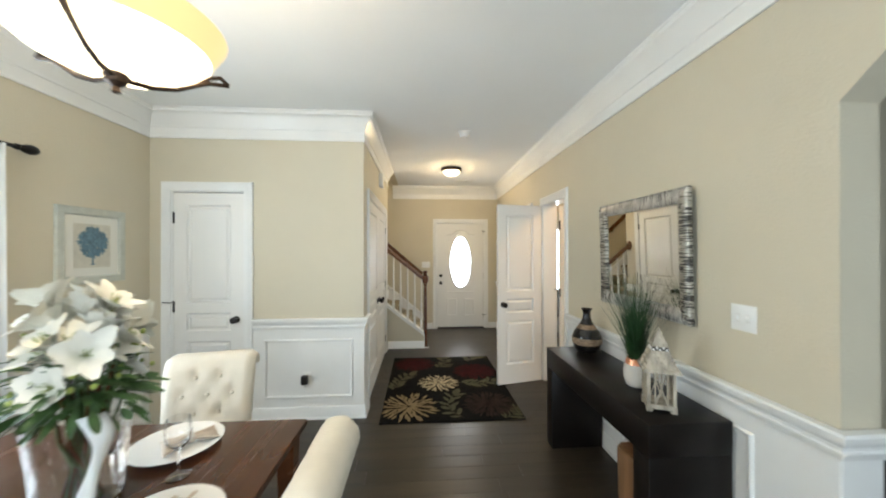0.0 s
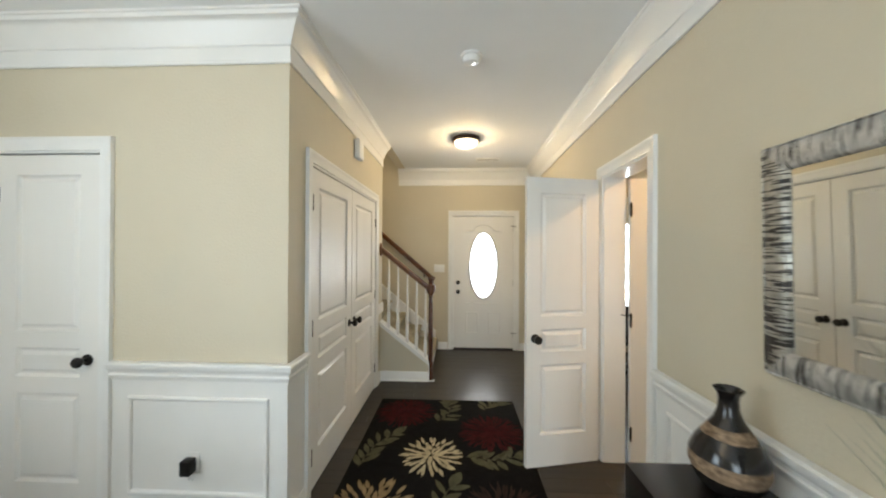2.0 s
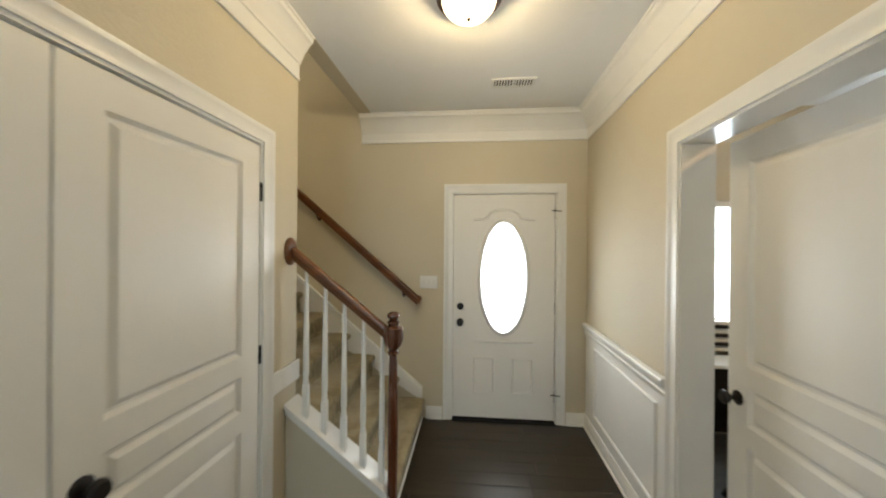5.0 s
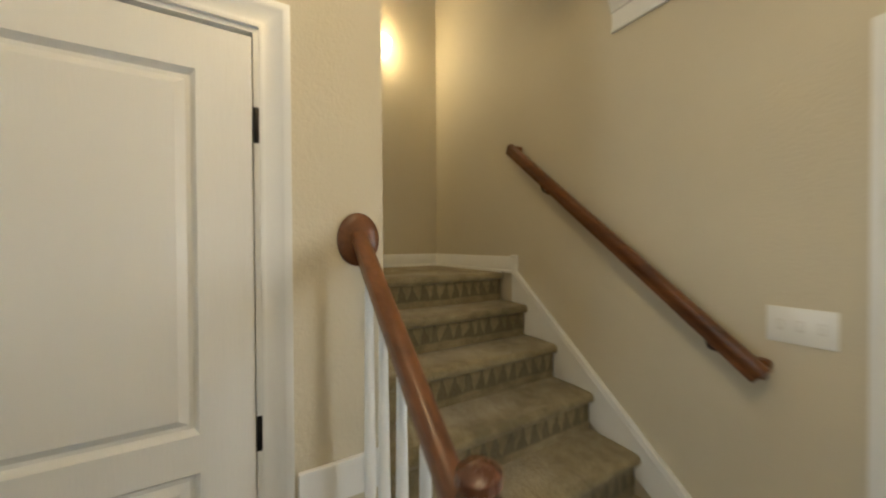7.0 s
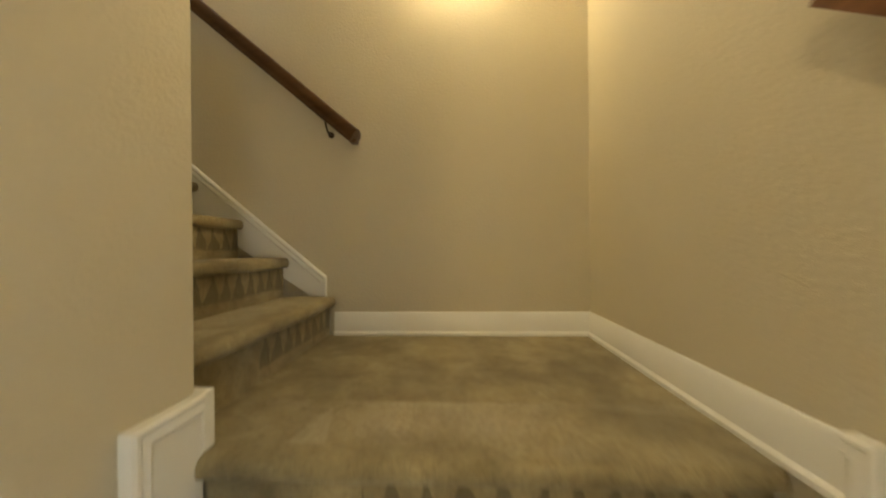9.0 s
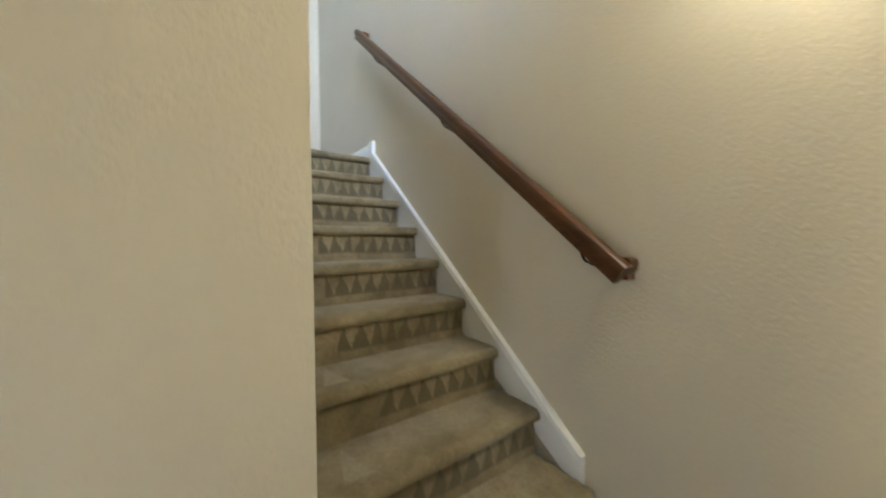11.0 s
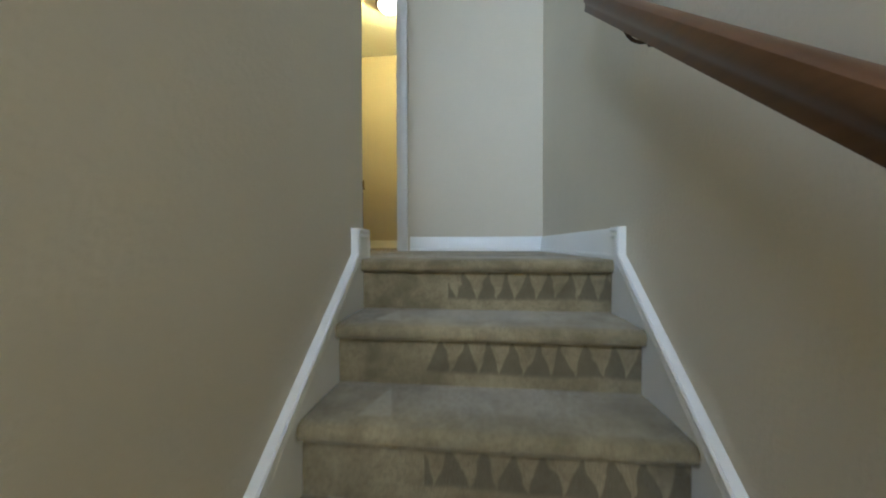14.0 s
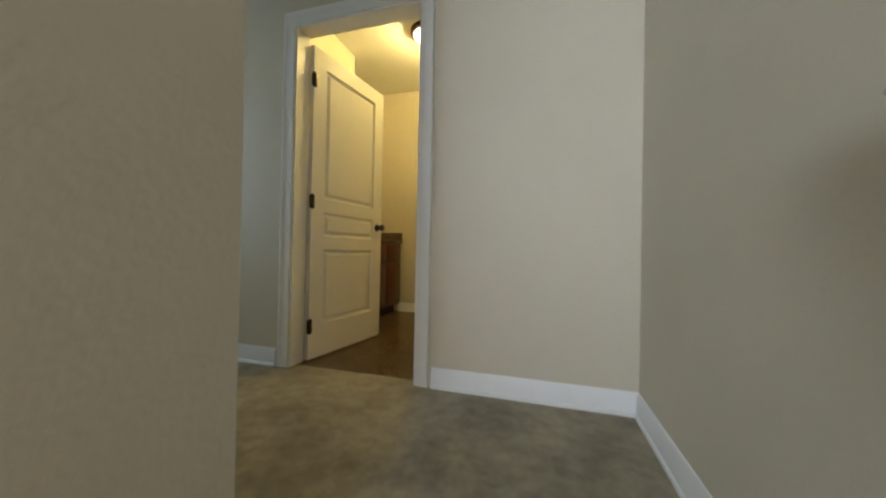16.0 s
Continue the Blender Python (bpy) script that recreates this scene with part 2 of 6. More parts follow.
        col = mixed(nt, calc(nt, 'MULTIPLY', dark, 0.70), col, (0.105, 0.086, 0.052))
    col = mixed(nt, calc(nt, 'MULTIPLY', ramp(nt, pile, ((0.3, 1), (0.6, 0))), 0.30), col, (0.11, 0.09, 0.055))
    nt.links.new(col, bsdf.inputs["Base Color"])
    bsdf.inputs["Roughness"].default_value = 0.95
    bsdf.inputs["Sheen Weight"].default_value = 0.25
    bsdf.inputs["Specular IOR Level"].default_value = 0.1
    tuft = noise_fac(nt, vec, 70, 4, 0.7)
    col = mixed(nt, calc(nt, 'MULTIPLY', ramp(nt, tuft, ((0.36, 1), (0.56, 0))), 0.34), col, (0.13, 0.105, 0.062))
    nt.links.new(col, bsdf.inputs["Base Color"])
    h = calc(nt, 'ADD', calc(nt, 'ADD', pile, tuft), calc(nt, 'MULTIPLY', swirl, 0.8))
    b = node(nt, "ShaderNodeBump", Height=h, Strength=0.7, Distance=0.006)
    nt.links.new(b.outputs[0], bsdf.inputs["Normal"])
    return m


M_CARPET = carpet("olive_carpet", "")
M_RISER = carpet("olive_carpet_brushed", "riser")
M_TREAD = carpet("olive_carpet_trodden", "tread")


def glowing(name, color, strength):
    m, nt, bsdf = principled(name)
    bsdf.inputs["Base Color"].default_value = (*color, 1)
    bsdf.inputs["Emission Color"].default_value = (*color, 1)
    bsdf.inputs["Emission Strength"].default_value = strength
    bsdf.inputs["Roughness"].default_value = 0.4
    return m


M_SHADE = glowing("lit_alabaster_glass", (1.0, 0.80, 0.50), 5.0)
M_AMBER = glowing("amber_glass_rim", (1.0, 0.66, 0.28), 0.9)
M_SHADE_HOT = glowing("lit_frosted_glass", (1.0, 0.86, 0.62), 6.5)
M_SKYCARD = glowing("bright_outdoors", (0.93, 0.97, 1.0), 7.0)


def glass(name, rough, color=(1, 1, 1)):
    m, nt, bsdf = principled(name)
    bsdf.inputs["Base Color"].default_value = (*color, 1)
    bsdf.inputs["Transmission Weight"].default_value = 1.0
    bsdf.inputs["Roughness"].default_value = rough
    bsdf.inputs["IOR"].default_value = 1.45
    return m


M_GLASS = glass("clear_glass", 0.0)
M_FROST = glass("frosted_glass", 0.45)
M_MIRROR, nt_, b_ = principled("mirror_silver")
b_.inputs["Base Color"].default_value = (0.80, 0.82, 0.80, 1)
b_.inputs["Metallic"].default_value, b_.inputs["Roughness"].default_value = 1.0, 0.02


def zebra(name, axis, share, tone):
    """Silvered wood with short dark gouges across the rail, in clusters."""
    m, nt, bsdf = principled(name)
    st = [9, 9, 9]
    st["xyz".index(axis)] = 105
    n1 = noise_fac(nt, place(nt, tuple(st)), 1.0, 3, 0.55)
    n2 = noise_fac(nt, place(nt), 34, 3)
    cl = [3, 3, 3]
    cl["xyz".index(axis)] = 9
    cluster = noise_fac(nt, place(nt, tuple(cl)), 1.0, 2)
    f = calc(nt, 'ADD', calc(nt, 'ADD', n1, calc(nt, 'MULTIPLY', n2, 0.16)), calc(nt, 'MULTIPLY', cluster, share))
    gouge = ramp(nt, f, ((0.70, 0), (0.76, 1)))
    silver = mixed(nt, ramp(nt, n2, ((0.35, 0), (0.65, 1))), tuple(c * 0.62 for c in tone), tone)
    nt.links.new(mixed(nt, gouge, silver, (0.035, 0.030, 0.026)), bsdf.inputs["Base Color"])
    nt.links.new(calc(nt, 'SUBTRACT', 0.55, calc(nt, 'MULTIPLY', gouge, 0.3)), bsdf.inputs["Metallic"])
    nt.links.new(calc(nt, 'ADD', calc(nt, 'MULTIPLY', n2, 0.25), 0.26), bsdf.inputs["Roughness"])
    b = node(nt, "ShaderNodeBump", Height=calc(nt, 'SUBTRACT', 1.0, gouge), Strength=0.6, Distance=0.006)
    nt.links.new(b.outputs[0], bsdf.inputs["Normal"])
    return m


M_ZEB_Y, M_ZEB_Z = zebra("silver_bark_frame", 'y', 0.16, (0.66, 0.65, 0.62)), zebra("silver_bark_frame_side", 'z', 0.30, (0.56, 0.53, 0.46))


def rug_mat(name, color):
    m = plain(name, color, 0.95, vary=0.22, scale=16, bump=0.6, bump_scale=500)
    m.node_tree.nodes["Principled BSDF"].inputs["Specular IOR Level"].default_value = 0.08
    return m


M_RUG, M_RUG_CREAM, M_RUG_GOLD = rug_mat("rug_black", (0.007, 0.006, 0.005)), rug_mat("rug_cream", (0.45, 0.38, 0.24)), rug_mat("rug_gold", (0.24, 0.17, 0.085))
M_RUG_RED, M_RUG_BROWN, M_RUG_OLIVE = rug_mat("rug_red", (0.050, 0.007, 0.007)), rug_mat("rug_brown", (0.033, 0.019, 0.014)), rug_mat("rug_olive", (0.085, 0.080, 0.045))


def vase_material():
    m, nt, bsdf = principled("banded_vase_glaze")
    sep = nt.nodes.new("ShaderNodeSeparateXYZ")
    nt.links.new(place(nt, (1, 1, 1), "Object"), sep.inputs[0])
    z = sep.outputs[2]
    grain = noise_fac(nt, place(nt, (40, 40, 90), "Object"), 1, 3)
    zz = calc(nt, 'ADD', z, calc(nt, 'MULTIPLY', calc(nt, 'SUBTRACT', grain, 0.5), 0.01))
    low = calc(nt, 'MULTIPLY', calc(nt, 'GREATER_THAN', zz, 0.062), calc(nt, 'LESS_THAN', zz, 0.110))
    high = calc(nt, 'MULTIPLY', calc(nt, 'GREATER_THAN', zz, 0.175), calc(nt, 'LESS_THAN', zz, 0.205))
    band = calc(nt, 'ADD', low, high)
    col = mixed(nt, band, (0.012, 0.010, 0.009), mixed(nt, ramp(nt, grain, ((0.35, 0), (0.65, 1))), (0.10, 0.06, 0.03), (0.30, 0.21, 0.13)))
    nt.links.new(col, bsdf.inputs["Base Color"])
    nt.links.new(calc(nt, 'ADD', calc(nt, 'MULTIPLY', band, 0.5), 0.16), bsdf.inputs["Roughness"])
    return m


M_VASE = vase_material()

# ---- mesh tools ----


def ring_box(bm, x0, x1, y0, y1, z0, z1, bevel=0.0):
    vs = [bm.verts.new((x, y, z)) for z in (z0, z1) for x, y in ((x0, y0), (x1, y0), (x1, y1), (x0, y1))]
    fs = [bm.faces.new([vs[i] for i in q]) for q in ((3, 2, 1, 0), (4, 5, 6, 7), (0, 1, 5, 4), (1, 2, 6, 5), (2, 3, 7, 6), (3, 0, 4, 7))]
    if bevel:
        edges = list({e for f in fs for e in f.edges})
        bmesh.ops.bevel(bm, geom=edges, offset=bevel, segments=2, profile=0.5, affect='EDGES')
    return fs


def boxed(*dims, bevel=0.0):
    bm = bmesh.new()
    ring_box(bm, *dims, bevel=bevel)
    return bm


def lathe(profile, segments=24, bm=None, centre=(0, 0, 0)):
    bm = bm or bmesh.new()
    rings = []
    for r, z in profile:
        if r < 1e-5:
            rings.append([bm.verts.new((centre[0], centre[1], centre[2] + z))])
        else:
            rings.append([bm.verts.new((centre[0] + r * math.cos(a), centre[1] + r * math.sin(a), centre[2] + z)) for a in (2 * math.pi * i / segments for i in range(segments))])
    for a, b in zip(rings, rings[1:]):
        for i in range(segments):
            j = (i + 1) % segments
            q = [a[i % len(a)], a[j % len(a)], b[j % len(b)], b[i % len(b)]]
            q = list(dict.fromkeys(q))
            if len(q) > 2:
                bm.faces.new(q)
    return bm


def sweep(bm, profile, path, origin=(0, 0, 0), U=(1, 0, 0), V=(0, 1, 0), W=(0, 0, 1), closed=False):
    """Carries the profile (offset to the left of the path, offset along W) along a path in the plane of U and V, with mitred corners."""
    O, U, V, W = Vector(origin), Vector(U), Vector(V), Vector(W)
    n = len(path)
    sections = []
    for i, p in enumerate(path):
        p = Vector(p)
        before = (p - Vector(path[i - 1])).normalized() if (i or closed) else None
        after = (Vector(path[(i + 1) % n]) - p).normalized() if (i < n - 1 or closed) else None
        d1, d2 = before or after, after or before
        n1, n2 = Vector((-d1.y, d1.x)), Vector((-d2.y, d2.x))
        mit = (n1 + n2)
        mit = mit / max(0.2, mit.dot(n1))
        sections.append([bm.verts.new(O + U * (p.x + mit.x * a) + V * (p.y + mit.y * a) + W * b) for a, b in profile])
    m = len(profile)
    for i in range(n if closed else n - 1):
        s, e = sections[i], sections[(i + 1) % n]
        for j in range(m):
            k = (j + 1) % m
            bm.faces.new((s[j], s[k], e[k], e[j]))
    if not closed:
        bm.faces.new(sections[0])
        bm.faces.new(list(reversed(sections[-1])))
    return bm


def extruded(bm, outline, origin, U, V, W, depth):
    """A prism: the outline in the plane of U and V, thick along W."""
    O, U, V, W = Vector(origin), Vector(U), Vector(V), Vector(W)
    a = [bm.verts.new(O + U * p[0] + V * p[1]) for p in outline]
    b = [bm.verts.new(O + U * p[0] + V * p[1] + W * depth) for p in outline]
    bm.faces.new(a)
    bm.faces.new(list(reversed(b)))
    sides = []
    for i in range(len(a)):
        j = (i + 1) % len(a)
        sides.append(bm.faces.new((a[j], a[i], b[i], b[j])))
    return sides


def tube(bm, points, radius, segments=8, taper=1.0):
    """A round bar through the points."""
    pts = [Vector(p) for p in points]
    rings = []
    for i, p in enumerate(pts):
        d = (pts[min(i + 1, len(pts) - 1)] - pts[max(i - 1, 0)]).normalized()
        side = d.cross(Vector((0, 0, 1)))
        if side.length < 1e-3:
            side = d.cross(Vector((1, 0, 0)))
        side.normalize()
        up = side.cross(d)
        r = radius * (1 + (taper - 1) * i / max(1, len(pts) - 1))
        rings.append([bm.verts.new(p + side * r * math.cos(a) + up * r * math.sin(a)) for a in (2 * math.pi * k / segments for k in range(segments))])
    for a, b in zip(rings, rings[1:]):
        for k in range(segments):
            bm.faces.new((a[k], a[(k + 1) % segments], b[(k + 1) % segments], b[k]))
    bm.faces.new(list(reversed(rings[0])))
    bm.faces.new(rings[-1])
    return bm


def mesh_of(name, bm, material, smooth=0.0):
    bmesh.ops.recalc_face_normals(bm, faces=bm.faces)
    me = bpy.data.meshes.new(name)
    bm.to_mesh(me)
    bm.free()
    for m in (material if isinstance(material, (list, tuple)) else [material]):
        me.materials.append(m)
    if smooth:
        for p in me.polygons:
            p.use_smooth = True
        me.set_sharp_from_angle(angle=radians(smooth))
    return me


def part(name, bm, material, parent, label="", smooth=35.0):
    ob = new(name, mesh_of(name, bm, material, smooth))
    ob.parent = parent
    return tagged(ob, label)


def thing(name, label, category, x=0, y=0, z=0, rz=0, group="", kind=""):
    ob = new(name)
    ob.empty_display_size = 0.1
    ob.matrix_world = pose(x, y, z, 0, 0, rz)
    return tagged(ob, label, category, group, kind)


def setting(name, bm, material, label, category, smooth=0.0):
    return tagged(new(name, mesh_of(name, bm, material, smooth)), label, category, kind="structure")


def wall_along(axis, a0, a1, t0, t1, z0, z1, holes=()):
    """A wall along 'x' or 'y' from a0 to a1, between t0 and t1 across, with rectangular holes (a0, a1, z0, z1)."""
    bm = bmesh.new()
    cuts = sorted({a0, a1, *(h[0] for h in holes), *(h[1] for h in holes)})
    for c0, c1 in zip(cuts, cuts[1:]):
        mid = (c0 + c1) / 2
        gaps = sorted((h[2], h[3]) for h in holes if h[0] < mid < h[1])
        low = z0
        for g0, g1 in gaps + [(z1, z1)]:
            if g0 > low + 1e-6:
                if axis == 'x':
                    ring_box(bm, c0, c1, t0, t1, low, g0)
                else:
                    ring_box(bm, t0, t1, c0, c1, low, g0)
            low = max(low, g1)
    bmesh.ops.remove_doubles(bm, verts=bm.verts, dist=1e-5)
    return bm

# ---- plan ----
CEIL = 2.74
RISE = 0.187
LAND = 7 * RISE
UP = 16 * RISE
TOP = 5.72
XL, XR = -0.10, 1.83          # hall walls
YF = 6.683                    # front wall
YD = 3.32                     # dining north wall
XW = -1.94                    # dining west wall
XS = -1.847                   # stair west wall
XI = -0.912                   # inner wall of the upper flight
YS = 5.528                    # south wall of the lower flight
YE = 2.305                    # end wall upstairs
YT = 3.60                     # end of the inner wall upstairs

# ---- floors, walls, ceilings ----
setting("subfloor", boxed(-2.2, 6.2, -2.6, 6.9, -0.12, -0.012), M_PLANK, "dark subfloor under the wooden boards", "floor")
setting("ground", boxed(-60, 60, -60, 80, -0.40, -0.14), M_ROAD, "pale ground outside the house", "ground")
setting("wall_west", wall_along('y', -2.4, YD, XW - 0.12, XW, 0, CEIL, [(0.75, 2.15, 0.75, 2.12)]), M_WALL, "beige painted dining room wall with a window", "wall")
setting("wall_south", wall_along('x', XW - 0.12, XR, -2.52, -2.4, 0, CEIL, [(-1.6, 1.2, 0.25, 2.2)]), M_WALL, "beige painted wall with a wide window", "wall")
setting("wall_dining_north", wall_along('x', XW - 0.12, XL - 0.12, YD, YD + 0.12, 0, CEIL, [(-1.76, -1.14, 0, 2.04)]), M_WALL, "beige painted wall with a narrow white door", "wall")
setting("wall_hall_west", wall_along('y', YD, YS, XL - 0.12, XL, 0, CEIL + 0.0, [(3.592, 5.203, 0, 2.04)]), M_WALL, "beige painted hall wall with a double closet door", "wall")
setting("wall_hall_east", wall_along('y', -2.4, YF, XR, XR + 0.15, 0, CEIL, [(-0.9, 1.28, 0, 2.30), (3.43, 4.03, 0, 2.04), (4.50, 5.33, 0, 2.04)]), M_WALL, "beige painted hall wall with door openings", "wall")
# the high hole is for an unseen window added with the stair fill lamp
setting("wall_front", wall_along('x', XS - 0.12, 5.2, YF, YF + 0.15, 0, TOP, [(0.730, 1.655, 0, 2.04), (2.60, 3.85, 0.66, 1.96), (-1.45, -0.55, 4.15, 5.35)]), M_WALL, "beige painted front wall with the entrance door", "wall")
setting("wall_stair_west", wall_along('y', YE - 0.12, YF, XS - 0.12, XS, 0, TOP, [(YE - 0.12, YD + 0.10, 0, CEIL + 0.02)]), M_WALL, "tall beige painted wall beside the upper stairs", "wall")
setting("wall_stair_south", boxed(XI, XL - 0.12, YS - 0.12, YS, 0, TOP), M_WALL, "beige painted wall beside the lower stairs", "wall")
setting("wall_stair_inner", boxed(XI, XI + 0.12, YT, YS - 0.12, 0, TOP), M_WALL, "beige painted wall between the stairs and the closet", "wall")
setting("wall_stair_east", boxed(XL - 0.008, XL + 0.10, YS - 0.12, YF, CEIL - 0.004, TOP), M_WALL, "beige painted wall high above the hall ceiling", "wall")
setting("wall_stair_corner", boxed(XL - 0.12, XL - 0.008, YS - 0.12, YS - 0.002, CEIL, TOP), M_WALL, "beige painted upper corner of the stairwell", "wall")
setting("wall_upper_north", boxed(XI + 0.12, 1.6, YT, YT + 0.12, UP, TOP), M_WALL, "beige painted wall of the upper hall", "wall")
setting("wall_upper_end", wall_along('x', XS, 1.6, YE - 0.12, YE, UP, TOP, [(-0.745, 0.105, UP, UP + 2.155)]), M_WALL, "beige painted wall with the bathroom doorway", "wall")
setting("wall_upper_east", wall_along('y', YE, YT + 0.12, 1.6, 1.72, UP, TOP, [(2.5, 3.4, UP + 0.8, UP + 2.0)]), M_WALL, "beige painted wall with a small window", "wall")
setting("wall_bath_back", boxed(-1.5, 1.4, 0.08, 0.20, UP, TOP), M_WALL, "beige painted back wall of the bathroom", "wall")
setting("wall_bath_west", boxed(-1.5, -1.38, 0.20, YE - 0.12, UP, TOP), M_WALL, "beige painted bathroom side wall", "wall")
setting("wall_bath_east", boxed(0.47, 0.59, 1.03, YE - 0.12, UP, TOP), M_WALL, "beige painted bathroom wall behind the door", "wall")
setting("wall_bath_alcove", boxed(0.85, 0.97, 0.20, 1.03, UP, TOP), M_WALL, "beige painted wall behind the vanity", "wall")
setting("wall_bath_return", boxed(0.59, 0.97, 1.03, 1.15, UP, TOP), M_WALL, "beige painted return of the vanity alcove", "wall")
setting("wall_office_south", boxed(XR + 0.15, 5.2, 2.60, 2.72, 0, CEIL), M_WALL, "beige painted office wall", "wall")
setting("wall_office_east", boxed(5.08, 5.2, -2.4, YF, 0, CEIL), M_WALL, "beige painted outer wall", "wall")
setting("wall_kitchen_south", boxed(XR + 0.15, 5.2, -2.52, -2.4, 0, CEIL), M_WALL, "beige painted wall of the next room", "wall")
setting("ceiling_dining", boxed(XW - 0.12, 5.2, -2.52, YD, CEIL, CEIL + 0.05), M_CEIL, "flat white painted dining room ceiling", "ceiling")
setting("ceiling_hall", boxed(XL + 0.10, 5.2, YD, YF, CEIL, CEIL + 0.05), M_CEIL, "flat white painted hall ceiling", "ceiling")
setting("ceiling_hall_edge", boxed(XL - 0.12, XL + 0.10, YD, YS - 0.12, CEIL, CEIL + 0.05), M_CEIL, "flat white painted ceiling strip by the closet", "ceiling")
setting("ceiling_upper", boxed(-2.1, 1.8, 0.0, YF + 0.15, TOP, TOP + 0.1), M_CEIL, "flat white painted upper ceiling", "ceiling")
setting("floor_upper", boxed(XS, 1.6, YE - 0.06, YT, UP - 0.18, UP), M_CARPET, "olive carpet on the upper hall floor", "floor")
setting("floor_upper_landing", boxed(XS, XI, YT, 3.45 + 0.2, UP - 0.18, UP), M_CARPET, "olive carpet at the head of the stairs", "floor")
setting("floor_bath", boxed(-1.5, 0.97, 0.08, YE - 0.06, UP - 0.18, UP - 0.004), M_VINYL, "brown stone-patterned bathroom floor", "floor")

# corner pieces of the clipped opening in the hall's east wall
bm = bmesh.new()
extruded(bm, [(0.98, 2.30), (1.28, 2.30), (1.28, 2.01)], (XR, 0, 0), (0, 1, 0), (0, 0, 1), (1, 0, 0), 0.15)
setting("wall_opening_corner", bm, M_WALL, "clipped corner of the wide wall opening", "wall")

# ---- trim ----
CROWN = [(0, -0.245), (0.012, -0.245), (0.014, -0.232), (0.008, -0.226), (0.008, -0.155), (0.016, -0.150), (0.018, -0.140), (0.026, -0.128), (0.040, -0.095), (0.066, -0.055), (0.080, -0.040), (0.088, -0.036), (0.090, -0.014), (0.098, -0.010), (0.100, 0.0), (0, 0)]
RAIL = [(0, 0.800), (0.008, 0.800), (0.010, 0.813), (0.016, 0.820), (0.017, 0.830), (0.011, 0.835), (0.013, 0.848), (0.026, 0.858), (0.034, 0.876), (0.036, 0.892), (0.030, 0.900), (0, 0.902)]
BASE = [(0, 0), (0.022, 0), (0.022, 0.012), (0.014, 0.020), (0.013, 0.085), (0.009, 0.094), (0.008, 0.104), (0.004, 0.110), (0, 0.110)]
CASING = [(0, 0), (0.0, 0.012), (0.010, 0.014), (0.018, 0.012), (0.052, 0.018), (0.058, 0.022), (0.072, 0.022), (0.074, 0.0)]
PANEL = [(0, 0), (0.002, 0.010), (0.008, 0.014), (0.016, 0.012), (0.022, 0.005), (0.024, 0)]


def crown(name, path, height=CEIL - 0.001, closed=False):
    setting(name, sweep(bmesh.new(), CROWN, path, (0, 0, height), closed=closed), M_WHITE, "white stepped crown moulding", "crown moulding", 40)


def chair_rail(name, path):
    setting(name, sweep(bmesh.new(), RAIL, path), M_WHITE, "white moulded chair rail", "chair rail", 40)


def baseboard(name, path, z=0.0):
    setting(name, sweep(bmesh.new(), BASE, path, (0, 0, z)), M_WHITE, "white baseboard with shoe moulding", "baseboard", 40)


E_ = 0.0015
crown("crown_dining", [(XL + E_, YS - 0.005), (XL + E_, YD - E_), (XW + E_, YD - E_), (XW + E_, -2.39)])
crown("crown_east", [(XR - E_, -2.39), (XR - E_, 3.43), (XR - E_, YF - E_), (XL - 0.01, YF - E_)])
WAINS = 0.005
XWp, YDp, XLp, XRp = XW + WAINS, YD - WAINS, XL + WAINS, XR - WAINS
setting("wainscot_west", boxed(XW, XWp, -2.39, YDp, 0.002, 0.83), M_WHITE, "white painted wainscot", "wainscot")
setting("wainscot_north_a", boxed(-1.068, XLp, YDp, YD, 0.002, 0.83), M_WHITE, "white painted wainscot beside the pantry door", "wainscot")
setting("wainscot_hall_west", boxed(XL, XLp, YD, 3.517, 0.002, 0.83), M_WHITE, "white painted wainscot strip by the closet doors", "wainscot")
setting("wainscot_east_a", boxed(XRp, XR, 1.28, 3.354, 0.002, 0.83), M_WHITE, "white painted wainscot behind the console", "wainscot")
setting("wainscot_east_b", boxed(XRp, XR, 4.106, 4.424, 0.002, 0.83), M_WHITE, "white painted wainscot between the doors", "wainscot")
setting("wainscot_east_c", boxed(XRp, XR, 5.406, YF, 0.002, 0.83), M_WHITE, "white painted wainscot by the entrance", "wainscot")
setting("wainscot_jamb", boxed(XR, XR + 0.15, 1.275, 1.28, 0.002, 0.83), M_WHITE, "white painted wainscot on the opening's edge", "wainscot")
chair_rail("chair_rail_west", [(XWp, YDp - 0.005), (XWp, -2.39)])
chair_rail("chair_rail_north", [(XLp, 3.515), (XLp, YDp), (-1.069, YDp)])
chair_rail("chair_rail_east_a", [(XR + 0.15, 1.275), (XRp, 1.275), (XRp, 3.354)])
chair_rail("chair_rail_east_b", [(XRp, 4.106), (XRp, 4.424)])
chair_rail("chair_rail_east_c", [(XRp, 5.406), (XRp, YF - 0.002)])
baseboard("baseboard_west", [(XWp, YDp), (XWp, -2.39)])
baseboard("baseboard_north", [(XLp, 3.515), (XLp, YDp), (-1.069, YDp)])
baseboard("baseboard_hall_stub", [(XL + E_, 5.42), (XL + E_, 5.282)])
baseboard("baseboard_east_a", [(XR + 0.15, 1.275), (XRp, 1.275), (XRp, 3.354)])
baseboard("baseboard_east_b", [(XRp, 4.106), (XRp, 4.424)])
baseboard("baseboard_east_c", [(XRp, 5.406), (XRp, YF - E_), (1.736, YF - E_)])
baseboard("baseboard_front", [(0.650, YF - E_), (0.505, YF - E_)])
